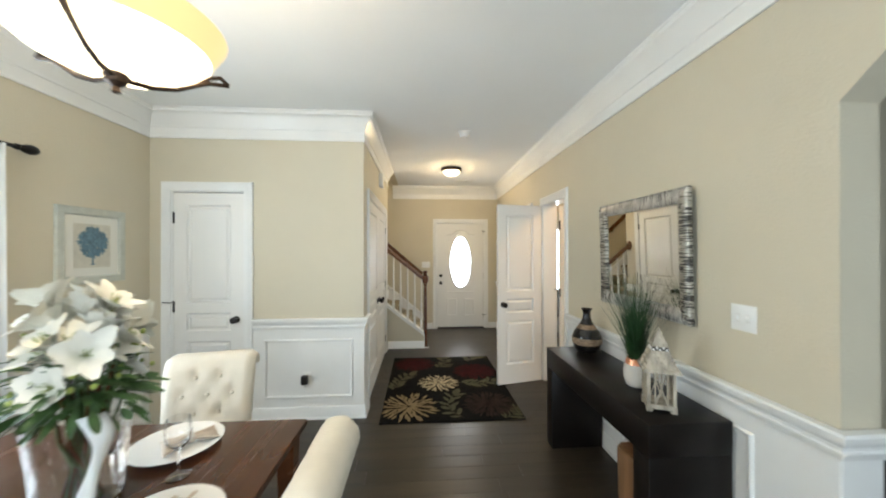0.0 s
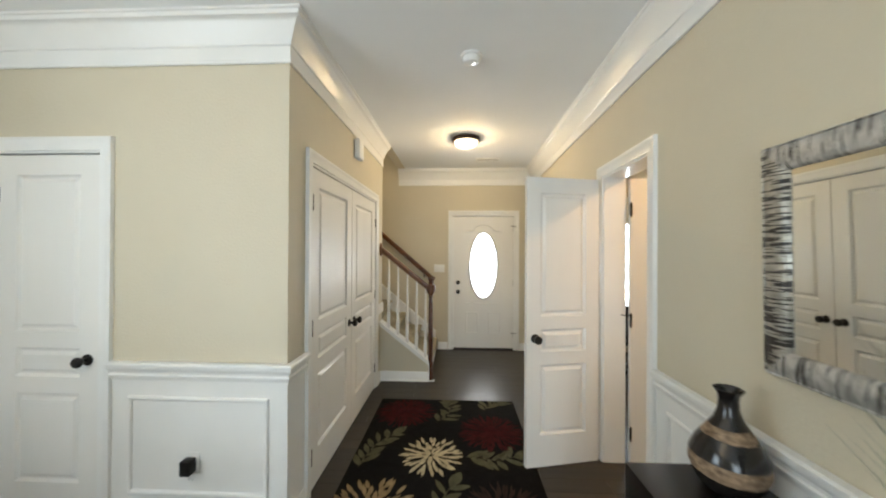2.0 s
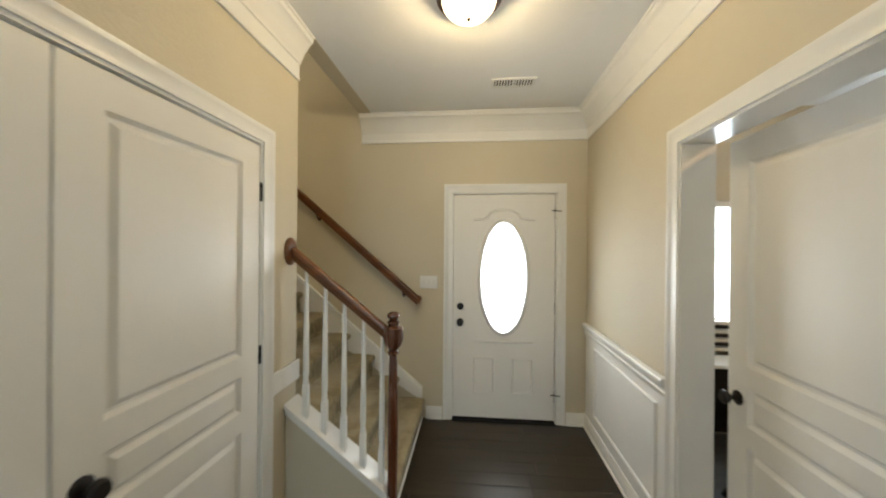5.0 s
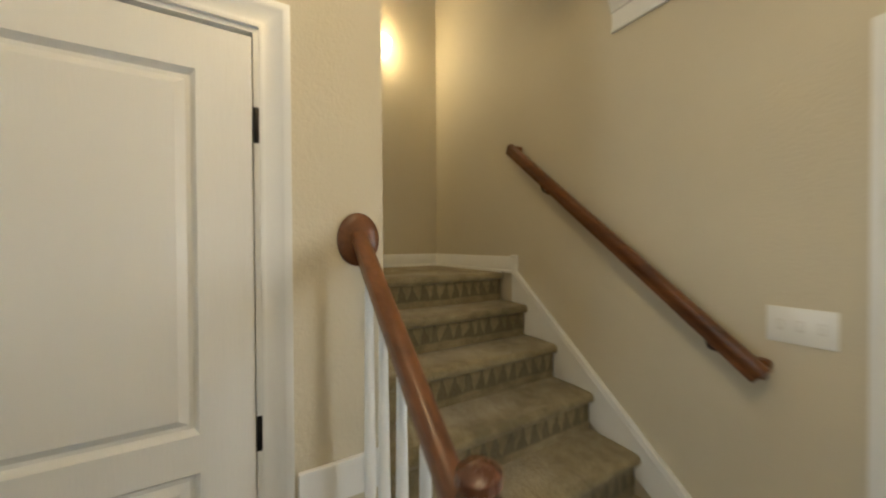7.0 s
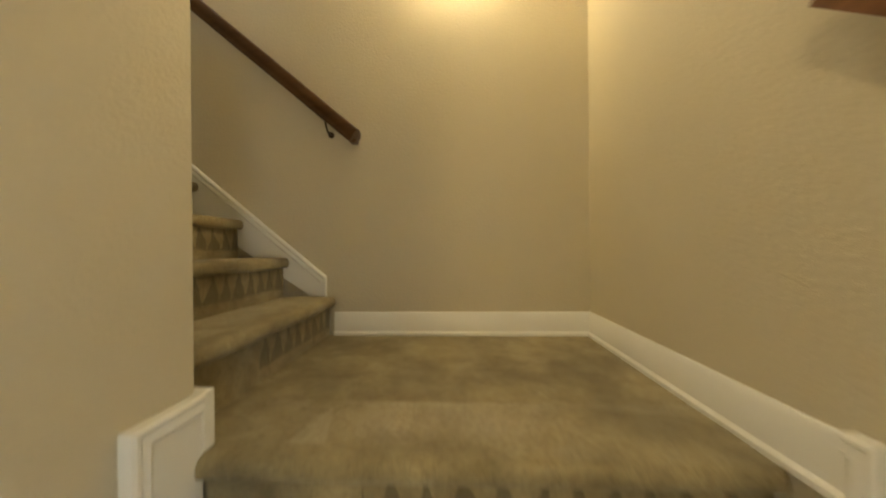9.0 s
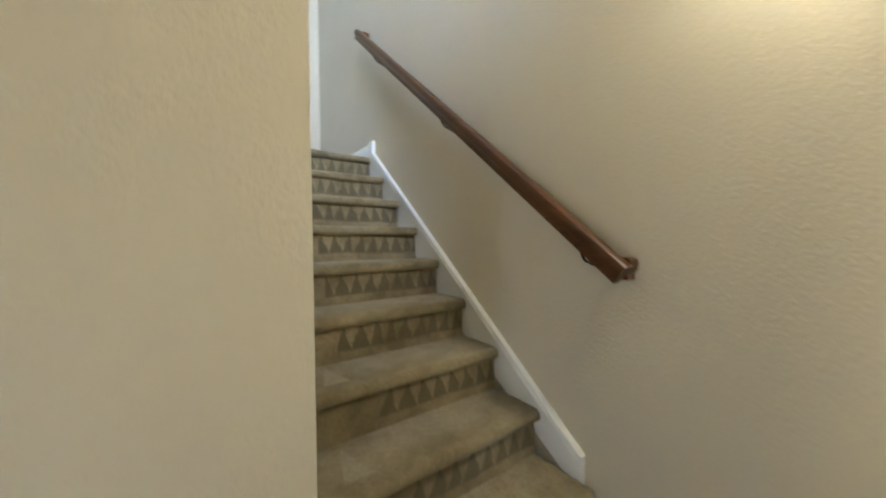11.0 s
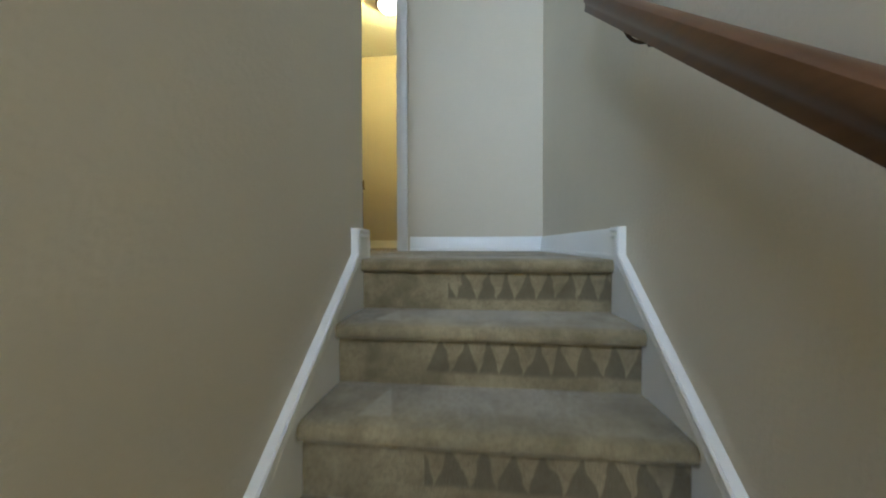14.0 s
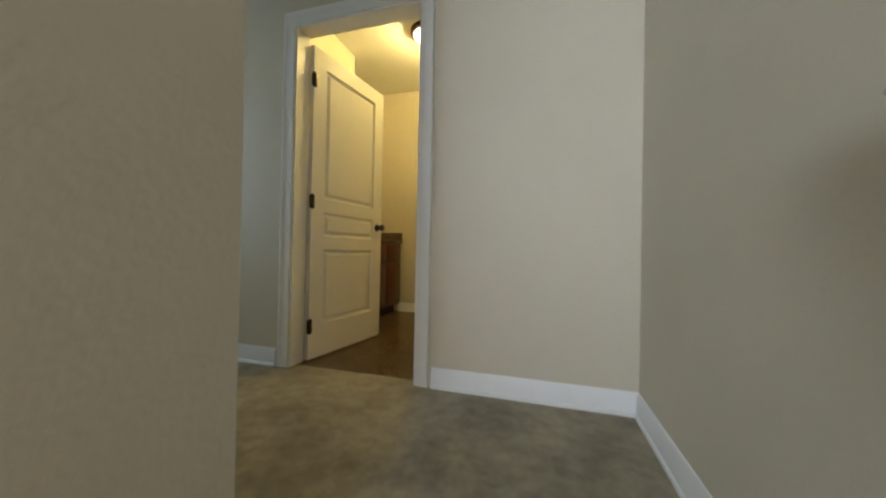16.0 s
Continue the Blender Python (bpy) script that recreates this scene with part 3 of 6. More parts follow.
baseboard("baseboard_landing", [(-0.800, YF - E_), (XS + E_, YF - E_), (XS + E_, 5.47)], LAND)
baseboard("baseboard_upper", [(XS + E_, 3.70), (XS + E_, YE + E_), (-0.838, YE + E_)], UP)
baseboard("baseboard_upper_b", [(0.198, YE + E_), (1.59, YE + E_)], UP)
baseboard("baseboard_bath", [(0.30, 0.2015), (-1.37, 0.2015), (-1.37, 2.18)][::-1], UP - 0.004)


def wall_panel(name, plane, at, a0, a1, z0, z1):
    bm = bmesh.new()
    path = [(a0, z0), (a1, z0), (a1, z1), (a0, z1)]
    if plane == 'x+':
        sweep(bm, PANEL, path, (at, 0, 0), (0, 1, 0), (0, 0, 1), (1, 0, 0), True)
    elif plane == 'x-':
        sweep(bm, PANEL, path, (at, 0, 0), (0, 1, 0), (0, 0, 1), (-1, 0, 0), True)
    else:
        sweep(bm, PANEL, path, (0, at, 0), (1, 0, 0), (0, 0, 1), (0, -1, 0), True)
    setting(name, bm, M_WHITE, "white applied panel moulding", "panel moulding", 40)


wall_panel("panel_north", 'y-', YDp, -0.97, -0.195, 0.19, 0.715)
wall_panel("panel_west_a", 'x+', XWp, 2.25, 3.24, 0.19, 0.70)
wall_panel("panel_west_b", 'x+', XWp, 0.95, 2.10, 0.19, 0.70)
wall_panel("panel_west_c", 'x+', XWp, -0.6, 0.80, 0.19, 0.70)
wall_panel("panel_east_a", 'x-', XRp, 1.39 + 0.18, 2.36, 0.19, 0.725)
wall_panel("panel_east_b", 'x-', XRp, 2.48, 3.26, 0.19, 0.725)
wall_panel("panel_east_c", 'x-', XRp, 5.50, 6.45, 0.19, 0.745)


def casing(name, plane, at, a0, a1, z0, z1, label="white moulded door casing"):
    """Casing round three sides of a doorway, on the face of a wall."""
    bm = bmesh.new()
    path = [(a1, z0), (a1, z1), (a0, z1), (a0, z0)]
    prof = [(-a, b) for a, b in CASING]
    frames = {'x+': ((at, 0, 0), (0, 1, 0), (1, 0, 0)), 'x-': ((at, 0, 0), (0, 1, 0), (-1, 0, 0)), 'y-': ((0, at, 0), (1, 0, 0), (0, -1, 0)), 'y+': ((0, at, 0), (1, 0, 0), (0, 1, 0))}
    o, u, w = frames[plane]
    sweep(bm, prof, path, o, u, (0, 0, 1), w)
    setting(name, bm, M_WHITE, label, "door casing", 40)


def jamb(name, along, a0, a1, t0, t1, z0, z1):
    """White lining inside a doorway with a stop."""
    bm = bmesh.new()
    for lo, hi in ((a0, a0 + 0.012), (a1 - 0.012, a1)):
        if along == 'y':
            ring_box(bm, t0, t1, lo, hi, z0, z1)
        else:
            ring_box(bm, lo, hi, t0, t1, z0, z1)
    if along == 'y':
        ring_box(bm, t0, t1, a0 + 0.012, a1 - 0.012, z1 - 0.012, z1)
    else:
        ring_box(bm, a0 + 0.012, a1 - 0.012, t0, t1, z1 - 0.012, z1)
    setting(name, bm, M_WHITE, "white painted door jamb", "door jamb")


casing("trim_pantry", 'y-', YD, -1.76, -1.14, 0, 2.04)
casing("trim_closet", 'x+', XL, 3.592, 5.203, 0, 2.04)
casing("trim_office_a", 'x-', XR, 3.43, 4.03, 0, 2.04)
casing("trim_office_b", 'x-', XR, 4.50, 5.33, 0, 2.04)
casing("trim_entrance", 'y-', YF, 0.730, 1.655, 0, 2.04)
casing("trim_bath", 'y+', YE, -0.745, 0.105, UP, UP + 2.155)
jamb("jamb_pantry", 'x', -1.76, -1.14, YD - 0.002, YD + 0.122, 0, 2.04)
jamb("jamb_closet", 'y', 3.592, 5.203, XL - 0.122, XL + 0.002, 0, 2.04)
jamb("jamb_office_a", 'y', 3.43, 4.03, XR - 0.002, XR + 0.152, 0, 2.04)
jamb("jamb_office_b", 'y', 4.50, 5.33, XR - 0.002, XR + 0.152, 0, 2.04)
jamb("jamb_entrance", 'x', 0.730, 1.655, YF - 0.002, YF + 0.152, 0, 2.04)
jamb("jamb_bath", 'x', -0.745, 0.105, YE - 0.122, YE + 0.002, UP, UP + 2.155)

# ---- doors ----
PANELS = ((0.225, 0.712), (0.802, 0.960), (1.050, 1.912))


def raised_panel(bm, x0, x1, z0, z1, y, sign):
    """Nested steps of a raised panel on a door face at depth y, facing sign along y."""
    steps = ((0.0, 0.0), (0.005, -0.008), (0.012, -0.016), (0.022, -0.016), (0.040, -0.003))
    loops = []
    for inset, d in steps:
        loops.append([bm.verts.new((x, y + sign * d, z)) for x, z in ((x0 + inset, z0 + inset), (x1 - inset, z0 + inset), (x1 - inset, z1 - inset), (x0 + inset, z1 - inset))])
    for a, b in zip(loops, loops[1:]):
        for i in range(4):
            j = (i + 1) % 4
            bm.faces.new((a[i], a[j], b[j], b[i]))
    bm.faces.new(loops[-1])



# the hall's east wall runs slightly outwards towards the entrance
for nm in ("wall_hall_east", "crown_east", "wainscot_east_b", "wainscot_east_c", "chair_rail_east_b", "chair_rail_east_c", "baseboard_east_b", "baseboard_east_c", "panel_east_c", "trim_office_a", "trim_office_b", "jamb_office_a", "jamb_office_b"):
    for v in bpy.data.objects[nm].data.vertices:
        if v.co.x > 1.70 and v.co.y > 3.43 and not (v.co.x < 1.745 and nm == "baseboard_east_c"):
            v.co.x += 0.078 * (v.co.y - 3.43) / (YF - 3.43)


def hinge(parent, x, y, z, n=0):
    bm = bmesh.new()
    ring_box(bm, x - 0.008 - n, x + 0.008 + n, y - 0.004, y + 0.004, z - 0.045, z + 0.045, 0.002)
    lathe([(0, -0.052), (0.004, -0.052), (0.006, -0.047), (0.006, 0.047), (0.004, 0.052), (0, 0.052)], 8, bm, (x, y - 0.004, z))
    part("hinge", bm, M_BLACK, parent, "dark bronze hinge")


def knob(parent, x, y, z, sign, handle="knob"):
    """A round knob with a rosette on the face whose outward way is sign along y."""
    prof = [(0, 0), (0.031, 0), (0.031, 0.005), (0.026, 0.009), (0.012, 0.012), (0.010, 0.030), (0.020, 0.036), (0.028, 0.046), (0.029, 0.056), (0.022, 0.066), (0, 0.069)]
    bm = lathe(prof, 20)
    bmesh.ops.rotate(bm, verts=bm.verts, matrix=Matrix.Rotation(radians(90 if sign < 0 else -90), 3, 'X'))
    bmesh.ops.translate(bm, verts=bm.verts, vec=(x, y, z))
    part(handle, bm, M_BLACK, parent, "dark bronze round knob", 40)


def panel_door(name, label, w, m, hinge_side=0, knobs=(1, 1), h=2.02, hinge_face=-1, thick=0.035, stops=()):
    """A three-panel door leaf, hinge edge at local x = 0, reaching to x = w; its faces look along local -y and +y."""
    top = thing(name, label, "door")
    top.matrix_world = m
    bm = bmesh.new()
    s = min(0.115, w * 0.185)
    y0, y1 = -thick / 2, thick / 2
    zs = [0.008, *[v for p in PANELS for v in p], h]
    k = h / 2.02
    zs = [v * k for v in zs[:-1]] + [h]
    ring_box(bm, 0, s, y0, y1, zs[0], h)
    ring_box(bm, w - s, w, y0, y1, zs[0], h)
    for a, b in ((0, 1), (2, 3), (4, 5), (6, 7)):
        ring_box(bm, s, w - s, y0, y1, zs[a], zs[b])
    leaf = part("leaf", bm, M_DOOR, top)
    for i in (1, 3, 5):
        bm = bmesh.new()
        raised_panel(bm, s, w - s, zs[i], zs[i + 1], y0, -1)
        raised_panel(bm, s, w - s, zs[i], zs[i + 1], y1, 1)
        part("panel", bm, M_DOOR, top)
    for z in (0.22, 1.02, 1.80):
        hinge(top, -0.010 if hinge_face > 0 else 0.004, hinge_face * (thick / 2 + 0.002), z * k, 0.013 if h > 2.03 else 0)
    if knobs[0]:
        knob(top, w - 0.062, y0, 0.900 * k, -1)
    if knobs[1]:
        knob(top, w - 0.062, y1, 0.900 * k, 1)
    for z in stops:
        bm = bmesh.new()
        tube(bm, [(-0.002, hinge_face * (thick / 2 + 0.012), z), (-0.035, hinge_face * (thick / 2 + 0.035), z + 0.004), (-0.072, hinge_face * (thick / 2 + 0.030), z + 0.006)], 0.004, 6)
        part("hinge_stop", bm, M_BLACK, top)
    return top


def leaf_at(hx, hy, fx, fy, z=0.0):
    """Pose of a leaf from its hinge to its free edge; returns the pose and the width."""
    ang = math.degrees(math.atan2(fy - hy, fx - hx))
    return pose(hx, hy, z, 0, 0, ang), math.hypot(fx - hx, fy - hy)


m, w = leaf_at(-1.745, YD + 0.020, -1.152, YD + 0.020)
panel_door("pantry_door", "narrow white three-panel door, closed, with a dark knob", w, m, knobs=(1, 0), h=2.018, stops=(1.055,))
m, w = leaf_at(XL - 0.02, 3.607, XL - 0.02, 4.394)
panel_door("closet_door", "white three-panel closet door, closed, one of a pair", w, m, knobs=(1, 0), h=2.018)
m, w = leaf_at(XL - 0.02, 5.188, XL - 0.02, 4.401)
panel_door("closet_door", "white three-panel closet door, closed, one of a pair", w, m, knobs=(0, 1), h=2.018, hinge_face=1)
m, w = leaf_at(XR - 0.022, 4.045, 1.272, 3.925)
panel_door("office_door", "white three-panel door standing open into the hall", w, m, h=2.018, hinge_face=-1)
m, w = leaf_at(2.018, 4.012, 2.593, 3.94)
panel_door("inner_door", "white three-panel door standing open into the office", w, m, h=2.018, hinge_face=-1, knobs=(0, 1), stops=(1.055,))
m, w = leaf_at(2.035, 4.52, 2.085, 5.290)
panel_door("study_door", "white three-panel door standing slightly ajar", w, m, h=2.018, hinge_face=-1, knobs=(1, 1))
m, w = leaf_at(0.080, YE - 0.128, -0.035, 1.395, UP)
panel_door("bathroom_door", "white three-panel bathroom door standing open", w, m, h=2.100, hinge_face=-1, knobs=(1, 1))

# ---- entrance door with an oval light ----
door = thing("entrance_door", "white panelled steel entrance door with a tall oval frosted light", "door", 1.1925, YF + 0.035, 0.012)
HW, DH = 0.447, 2.010
OW, OH, OZ = 0.200, 0.492, 1.268


def oval(rw, rh, n=48, cz=OZ):
    return [(rw * math.cos(2 * math.pi * i / n), cz + rh * math.sin(2 * math.pi * i / n)) for i in range(n)]


bm = bmesh.new()
corners = [math.atan2(z - OZ, x) % (2 * math.pi) for x, z in ((HW, 0), (HW, DH), (-HW, DH), (-HW, 0))]
turns = sorted({*[2 * math.pi * i / 48 for i in range(48)], *corners})


def to_rect(a):
    c, s = math.cos(a), math.sin(a)
    lim = DH - OZ if s > 0 else OZ
    k = min(HW / abs(c) if abs(c) > 1e-6 else 1e9, lim / abs(s) if abs(s) > 1e-6 else 1e9)
    return (c * k, OZ + s * k)


for y in (-0.022, 0.022):
    vi = [bm.verts.new(((OW + 0.030) * math.cos(a), y, OZ + (OH + 0.030) * math.sin(a))) for a in turns]
    vo = [bm.verts.new((to_rect(a)[0], y, to_rect(a)[1])) for a in turns]
    for i in range(len(turns)):
        j = (i + 1) % len(turns)
        bm.faces.new((vi[i], vi[j], vo[j], vo[i]))
part("leaf", bm, M_DOOR, door, smooth=0)
bm = bmesh.new()
for x0, x1, z0, z1 in ((-HW, -HW + 0.004, 0, DH), (HW - 0.004, HW, 0, DH), (-HW, HW, 0, 0.004), (-HW, HW, DH - 0.004, DH)):
    ring_box(bm, x0, x1, -0.0222, 0.0222, z0, z1)
part("edge", bm, M_DOOR, door)
bm = bmesh.new()
sweep(bm, [(0, -0.006), (0, 0.010), (-0.006, 0.016), (-0.018, 0.014), (-0.032, 0.004), (-0.034, -0.006)], oval(OW, OH), (0, -0.022, 0), (1, 0, 0), (0, 0, 1), (0, -1, 0), True)
part("oval_frame", bm, M_DOOR, door, "white moulded oval surround", 50)
bm = bmesh.new()
pts = oval(OW + 0.012, OH + 0.012)
extruded(bm, pts, (0, -0.004, 0), (1, 0, 0), (0, 0, 1), (0, 1, 0), 0.008)
pane = part("glass_pane", bm, M_FROST, door, "bright frosted oval pane")
pane.visible_shadow = False


def pressed(path, closed=False):
    return sweep(bmesh.new(), [(-0.010, 0), (-0.005, 0.009), (0, 0.011), (0.005, 0.009), (0.010, 0)], path, (0, -0.022, 0), (1, 0, 0), (0, 0, 1), (0, -1, 0), closed)


for x0, x1 in ((-0.255, -0.085), (0.085, 0.255)):
    part("pressed_panel", pressed([(x0, 0.235), (x1, 0.235), (x1, 0.545), (x0, 0.545)], True), M_DOOR, door)
part("pressed_line", pressed([(-0.26, 0.69), (0.26, 0.69)]), M_DOOR, door)
arch = [(-0.27, 1.785), (-0.19, 1.785)] + [(0.145 * math.cos(math.pi * (1 - i / 10)), 1.80 + 0.075 * math.sin(math.pi * i / 10)) for i in range(11)] + [(0.19, 1.785), (0.27, 1.785)]
part("pressed_arch", pressed(arch), M_DOOR, door)
knob(door, -0.385, -0.022, 0.865, -1)
bm = lathe([(0, 0), (0.031, 0), (0.031, 0.012), (0.022, 0.018), (0.010, 0.020), (0, 0.020)], 20)
bmesh.ops.rotate(bm, verts=bm.verts, matrix=Matrix.Rotation(radians(90), 3, 'X'))
bmesh.ops.translate(bm, verts=bm.verts, vec=(-0.385, -0.022, 1.005))
part("deadbolt", bm, M_BLACK, door, "dark bronze deadbolt")
for z in (0.22, 1.0, 1.84):
    bm = boxed(HW - 0.006, HW + 0.012, -0.030, -0.020, z - 0.05, z + 0.05, bevel=0.002)
    part("hinge", bm, M_STEEL, door, "grey steel hinge")
for z in (1.86, 0.245):
    bm = tube(bmesh.new(), [(HW, -0.034, z), (HW - 0.04, -0.060, z + 0.005), (HW + 0.045, -0.050, z - 0.002)], 0.004, 6)
    part("hinge_stop", bm, M_BLACK, door)
part("sweep_strip", boxed(-HW, HW, -0.026, -0.0225, -0.008, 0.012), M_BLACK, door, "black bottom sweep")
setting("door_sill", boxed(0.742, 1.643, YF - 0.03, YF + 0.15, 0, 0.010, bevel=0.003), M_BLACK, "dark metal entrance sill", "door sill")
setting("backdrop_front", boxed(-1.2, 9.0, YF + 1.4, YF + 1.45, -0.1, 3.6), M_SKYCARD, "bright daylight outside the front of the house", "backdrop")
# unseen stop behind the leaf, added to keep backdrop light out of the gap
bm = bmesh.new()
for d in ((0.742, 0.760, 0.0, 2.028), (1.625, 1.643, 0.0, 2.028), (0.760, 1.625, 2.010, 2.028)):
    ring_box(bm, d[0], d[1], YF + 0.060, YF + 0.150, d[2], d[3])
setting("door_stop_entrance", bm, M_WHITE, "unseen white stop added behind the entrance door to block daylight", "door stop")

# ---- stairs ----
RUN_A, RUN_B = 0.2305, 0.2245
NOSE = [(0.030, -0.050), (0.012, -0.048), (0.003, -0.040), (0.0, -0.027), (0.003, -0.013), (0.012, -0.003), (0.028, 0.0)]


def step_mesh(name, width, run):
    """A carpeted step: local x across, y into the flight from the nosing, z = 0 at the tread."""
    bm = bmesh.new()
    outline = [(0.030, -RISE), *NOSE, (run * 0.6, 0.002), (run + 0.030, 0.0), (run + 0.030, -RISE)]
    sides = extruded(bm, outline, (0, 0, 0), (0, 1, 0), (0, 0, 1), (1, 0, 0), width)
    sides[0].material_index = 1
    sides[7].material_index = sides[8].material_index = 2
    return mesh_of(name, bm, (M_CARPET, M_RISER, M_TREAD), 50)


def flight(name, label, count, first, width, run, m):
    top = thing(name, label, "stairs", kind="structure")
    top.matrix_world = m
    me = step_mesh("carpeted_step", width, run)
    for i in range(count):
        ob = new("carpeted_step", me)
        ob.parent = top
        ob.matrix_basis = pose(0, i * run, (i + 1) * RISE)
    return top


YA0, YA1 = YS + 0.020, YF - 0.020
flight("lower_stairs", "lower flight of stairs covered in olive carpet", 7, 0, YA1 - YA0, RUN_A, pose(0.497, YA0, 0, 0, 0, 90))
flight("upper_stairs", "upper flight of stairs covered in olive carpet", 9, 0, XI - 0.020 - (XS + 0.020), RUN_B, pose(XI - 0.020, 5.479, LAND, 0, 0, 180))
x7 = 0.497 - 7 * RUN_A - 0.030
setting("landing", boxed(XS, x7, 5.449, YF, LAND - 0.18, LAND), M_CARPET, "olive carpet on the stair landing", "floor")
setting("landing_front", boxed(x7, XI - 0.021, 5.449, YA0, LAND - 0.18, LAND), M_CARPET, "olive carpet at the corner of the landing", "floor")


def skirt(name, pts, origin, U, W, cap):
    """A stair skirt board with a raised bead along its upper edge."""
    bm = bmesh.new()
    extruded(bm, pts, origin, U, (0, 0, 1), W, 0.020)
    board = setting(name, bm, M_WHITE, "white stair skirt board with a beaded edge", "skirt board")
    bm = bmesh.new()
    sweep(bm, [(0.003, 0.001), (0.003, 0.024), (-0.002, 0.029), (-0.008, 0.029), (-0.012, 0.024), (-0.015, 0.0215), (-0.018, 0.024), (-0.028, 0.027), (-0.035, 0.022), (-0.037, 0.001)], cap, origin, U, (0, 0, 1), W)
    part("cap_bead", bm, M_WHITE, board)
    return board


def line_w(x):
    return 0.277 + 0.843 * (0.476 - x)


def line_b(y, lift=0.052):
    return LAND + RISE + (RISE / RUN_B) * (5.479 - y) + lift


xa, xb = 0.470, -0.760
for nm, yy, w in (("skirt_lower_wall", YF - 0.001, (0, -1, 0)), ("skirt_lower_inner", YS + 0.001, (0, 1, 0))):
    outer = nm == "skirt_lower_wall"
    x0 = xa if outer else XL - 0.13
    line = line_w
    end = -0.80 if outer else XI + 0.004
    low = [(x0, 0.16 if outer else line(x0) - 0.30), (x0, line(x0)), (xb, line(xb)), (xb, LAND + 0.118), (end, LAND + 0.118), (end, LAND - 0.35)]
    skirt(nm, low, (0, yy, 0), (1, 0, 0), w, [(end, LAND + 0.118), (xb, LAND + 0.118), (xb, line(xb)), (x0, line(x0))])
ya, yb = 5.430, 3.725
for nm, xx, w in (("skirt_upper_wall", XS + 0.001, (1, 0, 0)), ("skirt_upper_inner", XI - 0.001, (-1, 0, 0))):
    end = 3.66 if nm == "skirt_upper_wall" else YT + 0.004
    start = ya if nm == "skirt_upper_wall" else 5.47
    lift = 0.052 if nm == "skirt_upper_wall" else 0.096
    low = [(start, line_b(start) - 0.14), (start, line_b(start, lift)), (yb, line_b(yb)), (yb, UP + 0.108), (end, UP + 0.108), (end, UP - 0.35)]
    skirt(nm, low, (xx, 0, 0), (0, 1, 0), w, [(end, UP + 0.108), (yb, UP + 0.108), (yb, line_b(yb)), (start, line_b(start, lift))])
setting("skirt_end_block", boxed(XI - 0.028, XI + 0.006, YS - 0.03, YS + 0.024, LAND, LAND + 0.122, bevel=0.004), M_WHITE, "white corner block of the stair skirt", "trim")
setting("skirt_top_block", boxed(XI - 0.024, XI + 0.06, YT - 0.018, YT, UP, UP + 0.108, bevel=0.003), M_WHITE, "white baseboard return at the stair head", "trim")
baseboard("baseboard_upper_north", [(1.59, YT - E_), (XI + 0.06, YT - E_)], UP)

# knee wall under the balustrade
KY0, KY1 = 5.420, YS


def knee(x):
    return 0.655 - 0.775 * (x + 0.10)


bm = bmesh.new()
extruded(bm, [(XL + 0.001, 0), (0.468, 0), (0.468, knee(0.468)), (XL + 0.001, knee(XL))], (0, KY0, 0), (1, 0, 0), (0, 0, 1), (0, 1, 0), KY1 - KY0)
setting("wall_knee", bm, M_WALL, "low beige wall beneath the balustrade", "wall")
bm = bmesh.new()
extruded(bm, [(XL + 0.002, knee(XL) + 0.001), (0.470, knee(0.470) + 0.001), (0.470, knee(0.470) + 0.026), (XL + 0.002, knee(XL) + 0.026)], (0, KY0 - 0.018, 0), (1, 0, 0), (0, 0, 1), (0, 1, 0), KY1 - KY0 + 0.036)
extruded(bm, [(XL + 0.002, knee(XL) - 0.028), (0.470, knee(0.470) - 0.028), (0.470, knee(0.470)), (XL + 0.002, knee(XL))], (0, KY0 - 0.010, 0), (1, 0, 0), (0, 0, 1), (0, 1, 0), 0.0095)
setting("trim_knee_cap", bm, M_WHITE, "white sloping cap on the low stair wall", "trim")
setting("trim_knee_end", boxed(0.4685, 0.478, KY0 - 0.002, KY1, 0, knee(0.478)), M_WHITE, "white end board of the low stair wall", "trim")
baseboard("baseboard_knee", [(0.478, KY0 - E_), (XL + 0.014, KY0 - E_)])
setting("trim_wall_block", boxed(XL + 0.001, XL + 0.016, 5.285, YS + 0.012, 0.778, 0.888, bevel=0.003), M_WHITE, "white trim block wrapping the wall corner", "trim")
bm = boxed(0.4785, 0.540, KY0 - 0.014, KY0 - 0.002, 0, 0.014, bevel=0.003)
ring_box(bm, 0.528, 0.540, KY0 - 0.0015, KY0 + 0.045, 0, 0.014, 0.003)
setting("trim_newel_foot", bm, M_WHITE, "small white shoe strip round the newel foot", "trim")
setting("trim_first_step", boxed(0.468, 0.480, KY1, YF - 0.02, 0.0, 0.012), M_WHITE, "white shoe strip at the first step", "trim")

# balustrade
BY = 5.452


def rail_z(x):
    return 1.512 - 0.785 * (x + 0.10)


bal = thing("balustrade", "stair balustrade with cherry rail and white turned balusters", "balustrade", 0.49, BY, 0)
bm = bmesh.new()
newel = [(0, 0), (0.030, 0), (0.030, 0.10), (0.027, 0.14), (0.0275, 0.60), (0.023, 0.90), (0.020, 0.955), (0.029, 0.965), (0.031, 0.975), (0.022, 0.985), (0.032, 1.000), (0.038, 1.012), (0.044, 1.030), (0.0465, 1.050), (0.047, 1.075), (0.0465, 1.092), (0.045, 1.105), (0.030, 1.115), (0.026, 1.122), (0.034, 1.132), (0.034, 1.138), (0.020, 1.146), (0.024, 1.153), (0.034, 1.166), (0.033, 1.180), (0.020, 1.190), (0, 1.193)]
lathe(newel, 48, bm)
